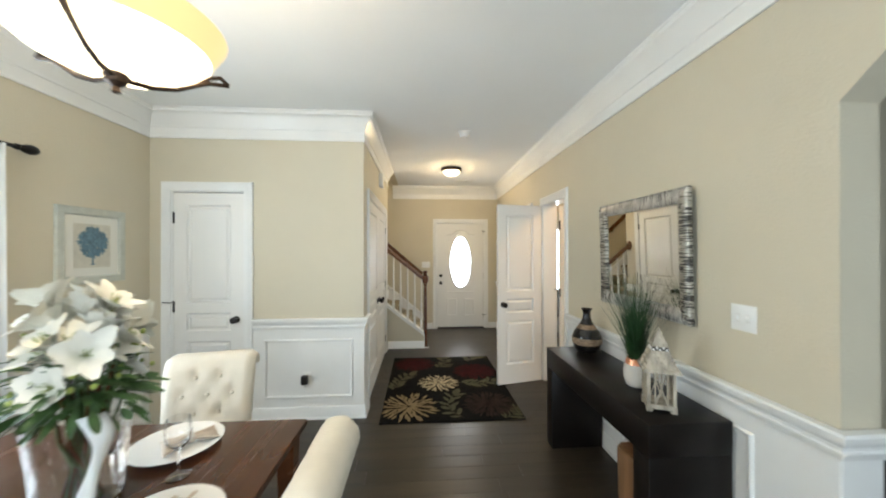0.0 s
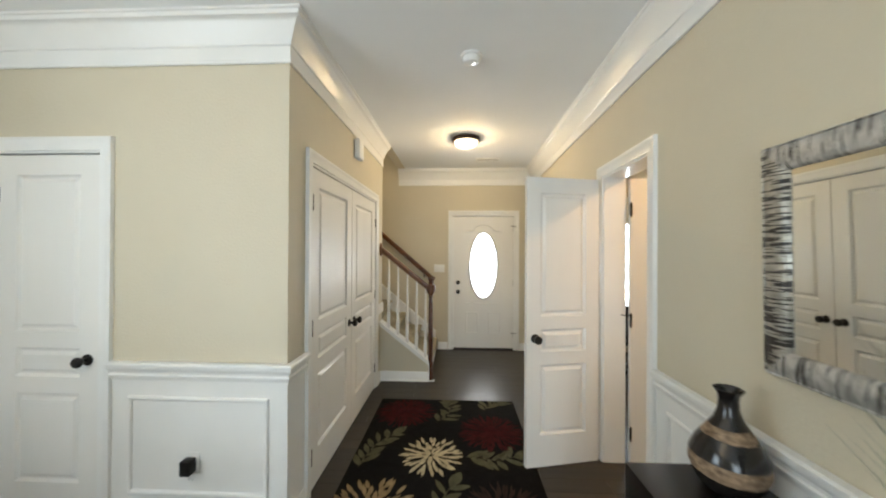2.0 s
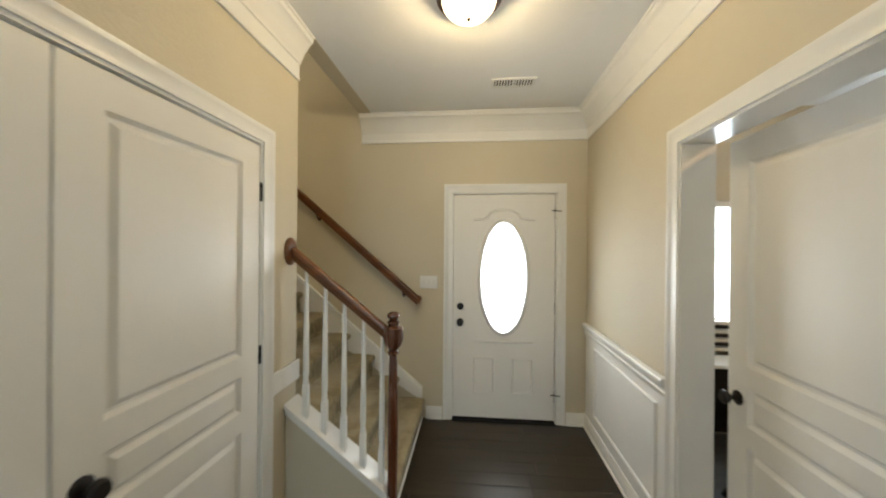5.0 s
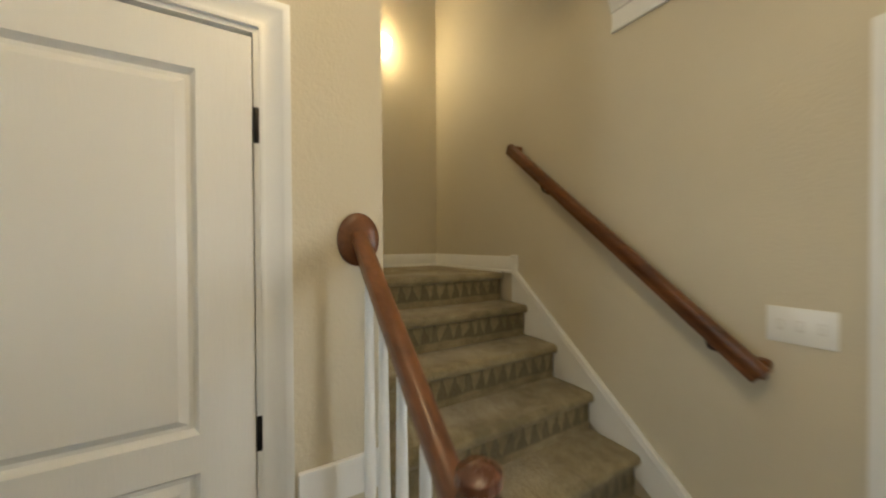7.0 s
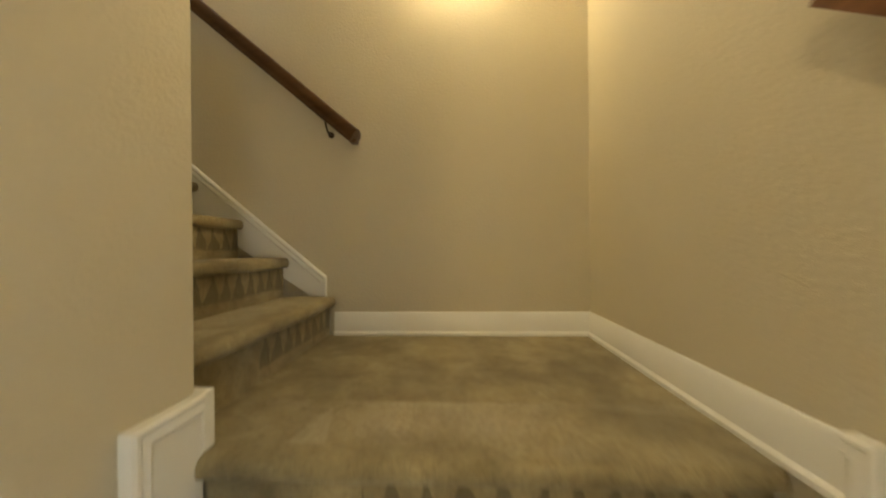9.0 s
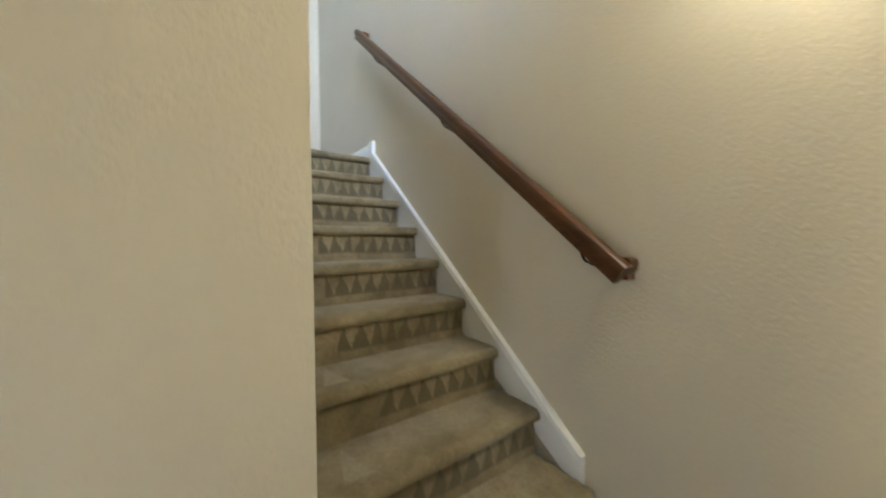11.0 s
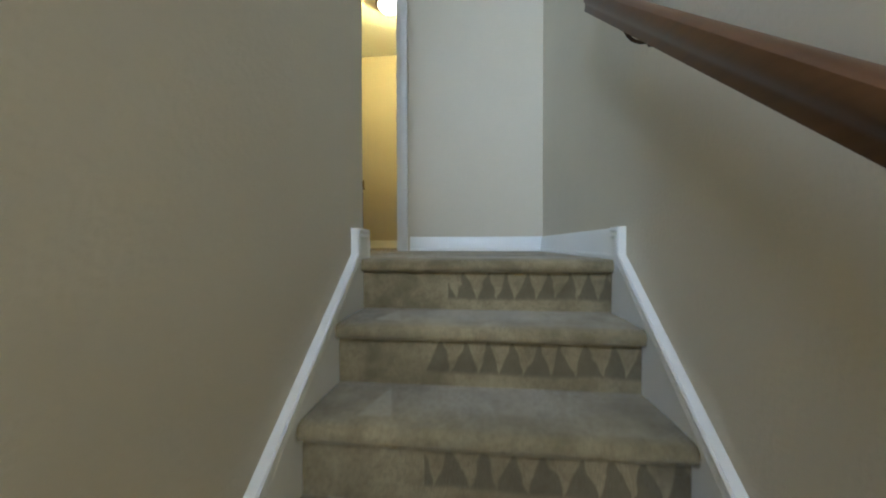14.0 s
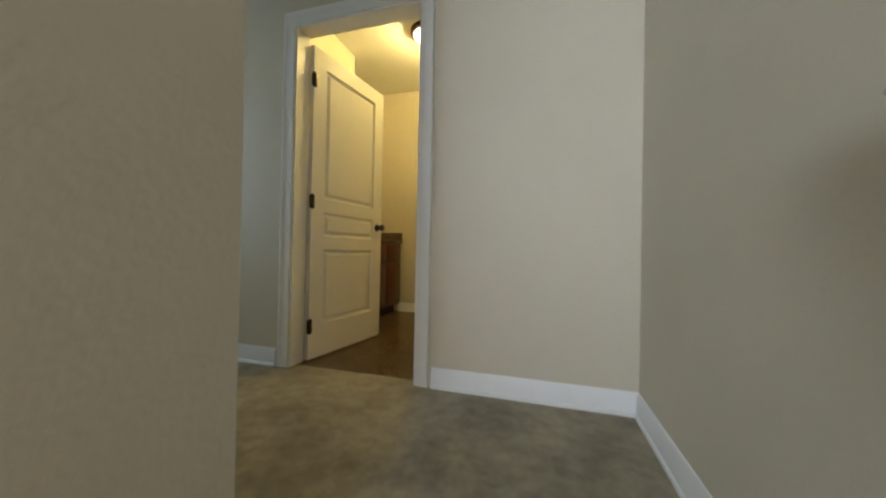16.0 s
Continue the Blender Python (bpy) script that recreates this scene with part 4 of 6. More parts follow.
for v in bm.verts:
    if 0.998 < v.co.z < 1.108:
        turn = math.atan2(v.co.y, v.co.x)
        swell = math.sin(math.pi * (v.co.z - 0.99) / 0.125)
        k = 1.16 - 0.10 * swell * (0.5 + 0.5 * math.cos(12 * turn + 30 * (v.co.z - 1.0)))
        v.co.x, v.co.y = v.co.x * k, v.co.y * k
part("newel_post", bm, M_NEWEL, bal, "dark cherry turned newel post", 30)
RAILP = [(-0.030, 0.026), (-0.029, 0.012), (-0.026, 0.002), (-0.019, -0.004), (-0.017, -0.010), (-0.017, -0.024), (0.017, -0.024), (0.017, -0.010), (0.019, -0.004), (0.026, 0.002), (0.029, 0.012), (0.030, 0.026), (0.027, 0.038), (0.020, 0.045), (0.010, 0.049), (0, 0.050), (-0.010, 0.049), (-0.020, 0.045), (-0.027, 0.038)]
RAILP = [(a * 0.95, (b - 0.012) * 0.82) for a, b in RAILP]
RAIL_DEEP = [(a * 0.92, b * (1.38 if b < 0 else 0.92)) for a, b in RAILP]
RAIL_MID = [(a * 0.92, b * (1.38 if b < 0 else 0.85)) for a, b in RAILP]
RAIL_SLIM = [(a * 0.82, b) for a, b in RAILP]


def handrail(bm, p, q, section=RAILP):
    p, q = Vector(p), Vector(q)
    d = (q - p).normalized()
    side = d.cross(Vector((0, 0, 1))).normalized()
    up = side.cross(d)
    a = [bm.verts.new(p + side * u + up * v) for u, v in section]
    b = [bm.verts.new(q + side * u + up * v) for u, v in section]
    for i in range(len(a)):
        j = (i + 1) % len(a)
        bm.faces.new((a[i], a[j], b[j], b[i]))
    bm.faces.new(a)
    bm.faces.new(list(reversed(b)))
    return bm


part("handrail", handrail(bmesh.new(), (XL - 0.49 + 0.012, 0, rail_z(XL)), (-0.030, 0, rail_z(0.46)), RAIL_SLIM), M_RAIL_X, bal, "cherry handrail", 30)
bm = lathe([(0, 0), (0.060, 0), (0.060, 0.008), (0.052, 0.016), (0.040, 0.020), (0, 0.020)], 32)
bmesh.ops.rotate(bm, verts=bm.verts, matrix=Matrix.Rotation(radians(90), 3, 'Y'))
bmesh.ops.scale(bm, verts=bm.verts, vec=(1, 1.0, 1.28))
bmesh.ops.translate(bm, verts=bm.verts, vec=(XL - 0.49 + 0.001, 0, rail_z(XL)))
part("rosette", bm, M_RAIL_X, bal, "oval cherry wall rosette", 40)
for bx in (0.000, 0.108, 0.217, 0.326, 0.430):
    z0, z1 = knee(bx) + 0.03, rail_z(bx) - 0.030
    hb = z1 - z0
    bm = boxed(-0.016, 0.016, -0.016, 0.016, -0.028, 0.17, bevel=0.003)
    lathe([(0.016, 0.17), (0.014, 0.18), (0.017, 0.19), (0.012, 0.205), (0.016, 0.225), (0.0155, 0.35), (0.010, hb + 0.012), (0, hb + 0.012)], 12, bm)
    bmesh.ops.translate(bm, verts=bm.verts, vec=(bx - 0.49, 0, z0))
    part("baluster", bm, M_WHITE, bal, "white turned baluster", 40)


def bracket(parent, base, out, drop=0.055):
    """A small metal rail bracket from the wall at base (local) to the rail."""
    bm = bmesh.new()
    o = Vector(out)
    b = Vector(base)
    tube(bm, [b + o * (1.02 * math.sin(s) * 0.98) + Vector((0, 0, drop * (1 - math.cos(s)) - 0.010 * math.sin(2 * s))) for s in (math.pi / 2 * k / 8 for k in range(9))], 0.0048, 8)
    tube(bm, [b, b + o * 0.07], 0.015, 14)
    part("bracket", bm, M_BRONZE, parent, "dark metal rail bracket")


def wall_rail(name, label, p, q, wall_way, gap, stops, mat, section):
    """A wall handrail from p to q; wall_way points to the wall, gap metres off."""
    top = thing(name, label, "handrail", *p)
    P, Q, W = Vector(p), Vector(q), Vector(wall_way)
    part("rail", handrail(bmesh.new(), (0, 0, 0), Q - P, section), mat, top, smooth=30)
    for e, s in ((Vector((0, 0, 0)), 1), (Q - P, -1)):
        d = (Q - P).normalized()
        a = e + d * 0.028 * s
        part("return", handrail(bmesh.new(), a + W * 0.028, a + W * (gap - 0.001), section), mat, top, smooth=30)
    for f in stops:
        c = (Q - P) * f
        bracket(top, c + W * (gap - 0.001) + Vector((0, 0, -0.092)), -W * gap, 0.060)
    return top


wall_rail("wall_handrail", "cherry wall handrail beside the lower stairs", (0.452, YF - 0.062, 1.064), (-0.765, YF - 0.062, 2.112), (0, 1, 0), 0.062, (0.13, 0.79), M_RAIL_X, RAIL_MID)
wall_rail("wall_handrail", "walnut-stained wall handrail beside the upper stairs", (XS + 0.076, 5.600, 2.246), (XS + 0.076, 3.598, 3.942), (-1, 0, 0), 0.076, (0.07, 0.46, 0.86), M_RAIL_Y, RAIL_DEEP)

# ---- lamps ----
fix = thing("ceiling_light", "flush hall ceiling light with a glowing glass bowl", "ceiling light", 0.885, 5.26, CEIL)
part("canopy", lathe([(0, 0), (0.150, 0), (0.156, -0.008), (0.154, -0.030), (0.143, -0.042), (0.128, -0.044), (0.128, -0.036), (0, -0.030)], 40), M_BRONZE, fix, "dark bronze ring")
part("shade", lathe([(0.128, -0.040), (0.122, -0.060), (0.100, -0.088), (0.062, -0.106), (0.020, -0.114), (0, -0.115)], 40), M_SHADE, fix, "glowing alabaster glass bowl").visible_shadow = False
part("finial", lathe([(0, -0.113), (0.008, -0.115), (0.009, -0.124), (0.004, -0.132), (0, -0.133)], 12), M_BRONZE, fix)

fix = thing("ceiling_light", "flush bathroom ceiling light with a glowing glass bowl", "ceiling light", -0.39, 1.23, TOP)
part("canopy", lathe([(0, 0), (0.150, 0), (0.156, -0.008), (0.154, -0.030), (0.143, -0.042), (0.128, -0.044), (0.128, -0.036), (0, -0.030)], 40), M_BRONZE, fix, "dark bronze ring")
part("shade", lathe([(0.128, -0.040), (0.122, -0.060), (0.100, -0.088), (0.062, -0.106), (0.020, -0.114), (0, -0.115)], 40), M_SHADE, fix, "glowing glass bowl").visible_shadow = False

fix = thing("ceiling_light", "flush office ceiling light with a glowing glass bowl", "ceiling light", 3.0, 3.05, CEIL)
part("canopy", lathe([(0, 0), (0.150, 0), (0.156, -0.008), (0.154, -0.030), (0.143, -0.042), (0.128, -0.044), (0.128, -0.036), (0, -0.030)], 40), M_BRONZE, fix, "dark bronze ring")
part("shade", lathe([(0.128, -0.040), (0.122, -0.060), (0.100, -0.088), (0.062, -0.106), (0.020, -0.114), (0, -0.115)], 40), M_SHADE, fix, "glowing glass bowl").visible_shadow = False

fix = thing("wall_sconce", "half-bowl wall sconce with lit frosted glass", "wall lamp", XS, 6.105, 3.05)
bm = bmesh.new()
prof = [(0.030, 0.010), (0.060, 0.030), (0.095, 0.070), (0.122, 0.120), (0.132, 0.155)]
rows_ = []
for r, z in prof:
    rows_.append([bm.verts.new((0.02 + 0.85 * r * math.cos(a), r * math.sin(a), z)) for a in (math.pi * (i / 16 - 0.5) for i in range(17))])
for a, b in zip(rows_, rows_[1:]):
    for i in range(16):
        bm.faces.new((a[i], a[i + 1], b[i + 1], b[i]))
part("shade", bm, M_SHADE_HOT, fix, "lit frosted half bowl", 60).visible_shadow = False
part("back_plate", boxed(0.001, 0.018, -0.04, 0.04, 0.005, 0.13, bevel=0.006), M_BRONZE, fix)
part("finial", lathe([(0, -0.022), (0.010, -0.018), (0.022, -0.004), (0.024, 0.008), (0.016, 0.016), (0, 0.018)], 16, None, (0.035, 0, 0)), M_BRONZE, fix, "dark bronze finial")

PX, PY, PZ = -0.430, 1.230, 1.965
PK = 0.84
pend = thing("pendant_lamp", "bowl pendant of lit amber glass on bronze arms", "pendant lamp", PX, PY, CEIL)
zb = PZ - CEIL
bowl = [(0.02, 0.045), (0.08, 0.048), (0.15, 0.062), (0.215, 0.095), (0.262, 0.140), (0.285, 0.185), (0.290, 0.215), (0.284, 0.215), (0.256, 0.146), (0.210, 0.103), (0.148, 0.070), (0.02, 0.054)]
part("bowl", lathe([(r * PK, z * PK + zb) for r, z in bowl if r < 0.265], 48), M_SHADE, pend, "glowing glass bowl", 50).visible_shadow = False
rim = [(0.262, 0.140), (0.280, 0.172), (0.300, 0.205), (0.310, 0.222), (0.304, 0.224), (0.274, 0.176), (0.256, 0.146)]
part("rim", lathe([(r * PK, z * PK + zb) for r, z in rim], 48), M_AMBER, pend, "amber glass rim", 50).visible_shadow = False
part("finial", lathe([(0, zb - 0.02), (0.012, zb - 0.014), (0.008, zb), (0.024, zb + 0.012), (0.030, zb + 0.032), (0.018, zb + 0.044), (0, zb + 0.046)], 16), M_BRONZE, pend, "dark bronze hub")
part("rod", tube(bmesh.new(), [(0, 0, zb + 0.05), (0, 0, -0.01)], 0.010, 12), M_BRONZE, pend)
part("canopy", lathe([(0, 0), (0.065, 0), (0.062, -0.02), (0.02, -0.035), (0, -0.036)], 24), M_BRONZE, pend)
for i in range(3):
    a = radians(47 + 120 * i)
    c, s = math.cos(a), math.sin(a)
    bm = bmesh.new()
    for off in (-0.010, 0.010):
        pts = [(0.02, 0.030), (0.09, 0.030), (0.16, 0.050), (0.22, 0.088), (0.262, 0.122 + off), (0.300, 0.135 + off * 1.4), (0.330, 0.128)]
        path = [Vector((c * r * PK, s * r * PK, zb + z * PK)) for r, z in pts]
        tube(bm, path, 0.007, 8)
    part("arm", bm, M_BRONZE, pend, "dark bronze leaf-ended arm")

# ---- ceiling and wall fixtures ----
sd = thing("smoke_detector", "round white smoke detector on the ceiling", "smoke detector", 0.88, 3.70, CEIL)
part("base", lathe([(0, 0), (0.068, 0), (0.068, -0.014), (0.060, -0.018), (0, -0.018)], 32), M_PLASTIC, sd)
part("cover", lathe([(0.058, -0.016), (0.056, -0.036), (0.046, -0.050), (0.020, -0.053), (0, -0.053)], 32), M_PLASTIC, sd)
part("button", lathe([(0, -0.052), (0.012, -0.052), (0.012, -0.058), (0, -0.058)], 16, None, (0.018, -0.015, 0)), M_STEEL, sd)

vent = thing("ceiling_vent", "white slotted air vent in the ceiling", "air vent", 1.195, 6.12, CEIL)
bm = bmesh.new()
for d in ((-0.155, 0.155, -0.065, -0.047), (-0.155, 0.155, 0.047, 0.065), (-0.155, -0.135, -0.047, 0.047), (0.135, 0.155, -0.047, 0.047), (-0.008, 0.008, -0.047, 0.047)):
    ring_box(bm, d[0], d[1], d[2], d[3], -0.010, -0.0005)
part("frame", bm, M_PLASTIC, vent)
# no opening is cut; a black sheet gives the shade between the slats
part("duct", boxed(-0.135, 0.135, -0.047, 0.047, -0.0015, -0.0005), M_BLACK, vent, "black sheet standing for the shade behind the slats")
for x0 in (-0.128, 0.014):
    for i in range(6):
        bm = boxed(x0 + i * 0.020, x0 + i * 0.020 + 0.010, -0.047, 0.047, -0.008, -0.002)
        part("slat", bm, M_PLASTIC, vent)

ch = thing("door_chime", "white plastic door chime box high on the wall", "door chime", XL, 4.50, 2.39)
part("box", boxed(0.001, 0.050, -0.065, 0.065, -0.085, 0.085, bevel=0.010), M_PLASTIC, ch)


def plate(name, label, m, w, h, toggles):
    top = thing(name, label, "light switch")
    top.matrix_world = m
    part("cover", boxed(-w / 2, w / 2, -0.006, -0.0005, -h / 2, h / 2, bevel=0.0025), M_PLASTIC, top)
    for t in toggles:
        part("toggle", boxed(t - 0.005, t + 0.005, -0.016, -0.005, -0.010, 0.012, bevel=0.002), M_PLASTIC, top)
        part("bezel", boxed(t - 0.009, t + 0.009, -0.0072, -0.005, -0.018, 0.018), M_PLASTIC_DIM, top)
    return top


plate("light_switch", "white three-gang light switch by the entrance", pose(0.521, YF, 1.231), 0.160, 0.116, (-0.046, 0, 0.046))
plate("light_switch", "white two-gang light switch on the dining wall", pose(XR, 1.616, 1.210, 0, 0, -90), 0.116, 0.116, (-0.023, 0.023))
out = thing("wall_outlet", "white wall outlet with a plugged-in black adapter", "outlet", -0.604, YDp, 0.365)
part("cover", boxed(-0.035, 0.035, -0.006, -0.0005, -0.057, 0.057, bevel=0.0025), M_PLASTIC, out)
ad = thing("power_adapter", "black plug-in adapter with a thin white cord", "adapter", -0.608, YDp - 0.006, 0.362)
part("body", boxed(-0.030, 0.024, -0.055, -0.0005, -0.038, 0.040, bevel=0.008), M_BLACK, ad)
part("cord", tube(bmesh.new(), [(0.018, -0.03, -0.036), (0.030, -0.035, -0.055), (0.022, -0.03, -0.075), (0.006, -0.03, -0.066), (0.012, -0.03, -0.040)], 0.0025, 6), M_PLASTIC, ad, "thin white cord")
hk = thing("wall_hook", "small white hook on the stair wall", "hook", XS, 3.57, 4.30)
part("hook", tube(bmesh.new(), [(0.001, 0, 0.02), (0.012, 0, 0.005), (0.020, 0, -0.015), (0.012, 0, -0.028), (0.006, 0, -0.020)], 0.005, 8), M_PLASTIC, hk)

# ---- windows ----


def window(name, label, plane, at0, at1, a0, a1, z0, z1, bars_a=1, bars_z=1):
    top = thing(name, label, "window", kind="structure")

    def bx(lo, hi, zl, zh, t0, t1):
        return boxed(lo, hi, t0, t1, zl, zh, bevel=0.003) if plane == 'x' else boxed(t0, t1, lo, hi, zl, zh, bevel=0.003)
    mid = (at0 + at1) / 2
    f = 0.05
    for lo, hi, zl, zh in ((a0, a0 + f, z0, z1), (a1 - f, a1, z0, z1), (a0 + f, a1 - f, z0, z0 + f), (a0 + f, a1 - f, z1 - f, z1)):
        part("window_frame", bx(lo, hi, zl, zh, mid - 0.03, mid + 0.03), M_WHITE, top)
    for i in range(bars_z):
        zc = z0 + (z1 - z0) * (i + 1) / (bars_z + 1)
        part("bar", bx(a0 + f, a1 - f, zc - 0.02, zc + 0.02, mid - 0.02, mid + 0.02), M_WHITE, top)
    p = part("pane", bx(a0 + f, a1 - f, z0 + f, z1 - f, mid - 0.003, mid + 0.003), M_GLASS, top)
    p.visible_shadow = False
    return top


window("window_1", "white sash window in the dining room", 'y', XW - 0.12, XW, 0.75, 2.15, 0.75, 2.12)
window("window_2", "wide white window behind the dining table", 'x', -2.52, -2.4, -1.6, 1.2, 0.25, 2.2)
window("window_3", "bright office window with white frame", 'x', YF, YF + 0.15, 2.60, 3.85, 0.66, 1.96, 1, 0)
window("window_4", "small white window of the upper hall", 'y', 1.6, 1.72, 2.5, 3.4, UP + 0.8, UP + 2.0)
# unseen window, added only to house the stairwell fill lamp
window("window_5", "unseen white window added high in the stairwell", 'x', YF, YF + 0.15, -1.45, -0.55, 4.15, 5.35)
casing("trim_window_west", 'x+', XW, 0.75, 2.15, 0.75, 2.12, "white moulded window casing")
cur = thing("curtain_rod", "black curtain rod with a carved finial", "curtain rod", XW + 0.08, 2.28, 2.10)
part("rod", tube(bmesh.new(), [(0, 0, 0), (0, -1.75, 0)], 0.011, 12), M_BLACK, cur)
bm = lathe([(0, 0), (0.016, 0.0), (0.018, 0.012), (0.011, 0.020), (0.022, 0.040), (0.030, 0.070), (0.026, 0.095), (0.012, 0.115), (0, 0.120)], 16)
bmesh.ops.rotate(bm, verts=bm.verts, matrix=Matrix.Rotation(radians(-90), 3, 'X'))
part("finial", bm, M_BLACK, cur, "carved black finial")
part("bracket", tube(bmesh.new(), [(-0.079, -0.10, 0), (0, -0.10, 0)], 0.008, 8), M_BLACK, cur)


def curtain(name, y0, y1, z0, z1, x):
    bm = bmesh.new()
    n = 60
    cols = []
    for i in range(n + 1):
        y = y0 + (y1 - y0) * i / n
        dx = 0.022 * math.sin(i * 1.15) + 0.008 * math.sin(i * 0.37)
        cols.append([bm.verts.new((x + dx * k, y, z)) for z, k in ((z0, 1.2), ((z0 + z1) / 2, 1.0), (z1, 0.7))])
    for a, b in zip(cols, cols[1:]):
        for j in range(2):
            bm.faces.new((a[j], b[j], b[j + 1], a[j + 1]))
    ob = tagged(new(name, mesh_of(name, bm, M_CURTAIN, 80)), "sheer white curtain hanging from a black rod", "curtain")
    mod = ob.modifiers.new("thickness", 'SOLIDIFY')
    mod.thickness = 0.002
    return ob


curtain("curtain", 1.90, 2.24, 0.05, 2.10, XW + 0.08)

# ---- hall things ----
# console table
con = thing("console_table", "black-brown console table with thick slab top and sides", "console table", 1.41, 1.645, 0)
CL, CD, CH = 1.185, 0.395, 0.742
part("top", boxed(0, CD, 0, CL, CH - 0.150, CH, bevel=0.004), M_BLIND, con)
for y0 in (0.001, CL - 0.111):
    part("side_panel", boxed(0.001, CD - 0.001, y0, y0 + 0.110, 0, CH - 0.1505, bevel=0.004), M_BLIND, con)

# rough stool under it
bm = bmesh.new()
N = 20
loops = []
for k, z in enumerate((0, 0.04, 0.16, 0.30, 0.42, 0.47, 0.48)):
    loop = []
    for i in range(N):
        a = 2 * math.pi * i / N
        c, s = math.cos(a), math.sin(a)
        sq = 1 / max(abs(c), abs(s)) ** 0.75
        r = 0.125 * sq * (1 + 0.07 * noise.noise(Vector((c * 2, s * 2, z * 3)))) * (0.95 if k in (0, 6) else 1.0)
        loop.append(bm.verts.new((r * c * 1.05, r * s * 0.80, z)))
    loops.append(loop)
for a, b in zip(loops, loops[1:]):
    for i in range(N):
        bm.faces.new((a[i], a[(i + 1) % N], b[(i + 1) % N], b[i]))
bm.faces.new(list(reversed(loops[0])))
bm.faces.new(loops[-1])
st = thing("stump_stool", "rough brown wooden stump stool under the console", "stool", 1.575, 1.875, 0)
part("block", bm, M_STUMP, st, smooth=50)

# vase
prof = [(0, 0), (0.058, 0), (0.070, 0.006), (0.092, 0.035), (0.107, 0.075), (0.106, 0.110), (0.090, 0.150), (0.062, 0.190), (0.040, 0.225), (0.030, 0.255), (0.027, 0.285), (0.030, 0.305), (0.042, 0.322), (0.038, 0.324), (0.026, 0.308), (0.022, 0.285), (0.024, 0.255), (0.030, 0.230), (0, 0.225)]
vs = thing("vase", "dark glazed bottle vase with two brown bands", "vase", 1.675, 2.705, CH)
part("body", lathe(prof, 40), M_VASE, vs, smooth=60)

# potted grass
pot = thing("potted_grass", "artificial green grass in a pale pot with copper rim", "potted plant", 1.630, 2.058, CH)
part("pot", lathe([(0, 0), (0.040, 0), (0.052, 0.010), (0.062, 0.050), (0.063, 0.090), (0.056, 0.125), (0.050, 0.125), (0.055, 0.090), (0, 0.080)], 32), M_POT, pot)
part("rim", lathe([(0.0565, 0.118), (0.052, 0.140), (0.046, 0.158), (0.042, 0.158), (0.046, 0.138), (0.050, 0.118)], 32), M_COPPER, pot, "copper rim")
rg = random.Random(4)
bm = bmesh.new()
for i in range(330):
    a = rg.uniform(0, 2 * math.pi)
    r0 = rg.uniform(0, 0.036)
    L = rg.uniform(0.28, 0.57)
    lean = rg.uniform(0.02, 0.24) * (1.25 if rg.random() < 0.2 else 1)
    dx, dy = math.cos(a), math.sin(a)
    if dx > 0.3:
        lean *= 0.6
    w = rg.uniform(0.0022, 0.0042)
    prev = None
    droop = rg.uniform(0, 0.06)
    for k in range(6):
        t = k / 5
        out = r0 + lean * t ** 1.7
        z = 0.09 + L * (t - droop * t ** 3)
        c = Vector((dx * out, dy * out, z))
        ww = w * (1 - t * 0.9)
        e = (bm.verts.new(c + Vector((-dy, dx, 0)) * ww), bm.verts.new(c + Vector((dx * 0.25, dy * 0.25, 0)) * ww), bm.verts.new(c + Vector((dy, -dx, 0)) * ww))
        if prev:
            bm.faces.new((prev[0], prev[1], e[1], e[0]))
            bm.faces.new((prev[1], prev[2], e[2], e[1]))
        prev = e
part("grass", bm, M_GRASS, pot, "dense thin green blades", 60)

# lantern
lan = thing("lantern", "whitewashed wooden lantern with a carved pyramid roof", "lantern", 1.572, 1.800, CH, -24)
lan.scale = (0.86, 0.86, 0.98)
hw = 0.074
bm = boxed(-hw, hw, -hw, hw, 0.014, 0.036, bevel=0.003)
part("base", bm, M_WHITEWASH, lan)
for sx in (-1, 1):
    for sy in (-1, 1):
        part("foot", boxed(sx * 0.058 - 0.016, sx * 0.058 + 0.016, sy * 0.058 - 0.016, sy * 0.058 + 0.016, 0, 0.0145, bevel=0.003), M_WHITEWASH, lan)
        part("post", boxed(sx * 0.062 - 0.008, sx * 0.062 + 0.008, sy * 0.062 - 0.008, sy * 0.062 + 0.008, 0.036, 0.190, bevel=0.002), M_WHITEWASH, lan)
for k in range(4):
    a = radians(90 * k)
    R = Matrix.Rotation(a, 3, 'Z')
    bm = bmesh.new()
    for x0, z0, x1, z1 in ((-0.028, 0.036, 0.028, 0.190), (0.028, 0.036, -0.028, 0.190)):
        tube(bm, [(x0, -0.063, z0), (x1, -0.063, z1)], 0.004, 6)
    for x in (-0.030, 0.030):
        tube(bm, [(x, -0.063, 0.036), (x, -0.063, 0.190)], 0.004, 6)
    bmesh.ops.rotate(bm, verts=bm.verts, matrix=R)
    part("lattice", bm, M_WHITEWASH, lan)
part("eave", boxed(-0.090, 0.090, -0.090, 0.090, 0.190, 0.206, bevel=0.003), M_WHITEWASH, lan)


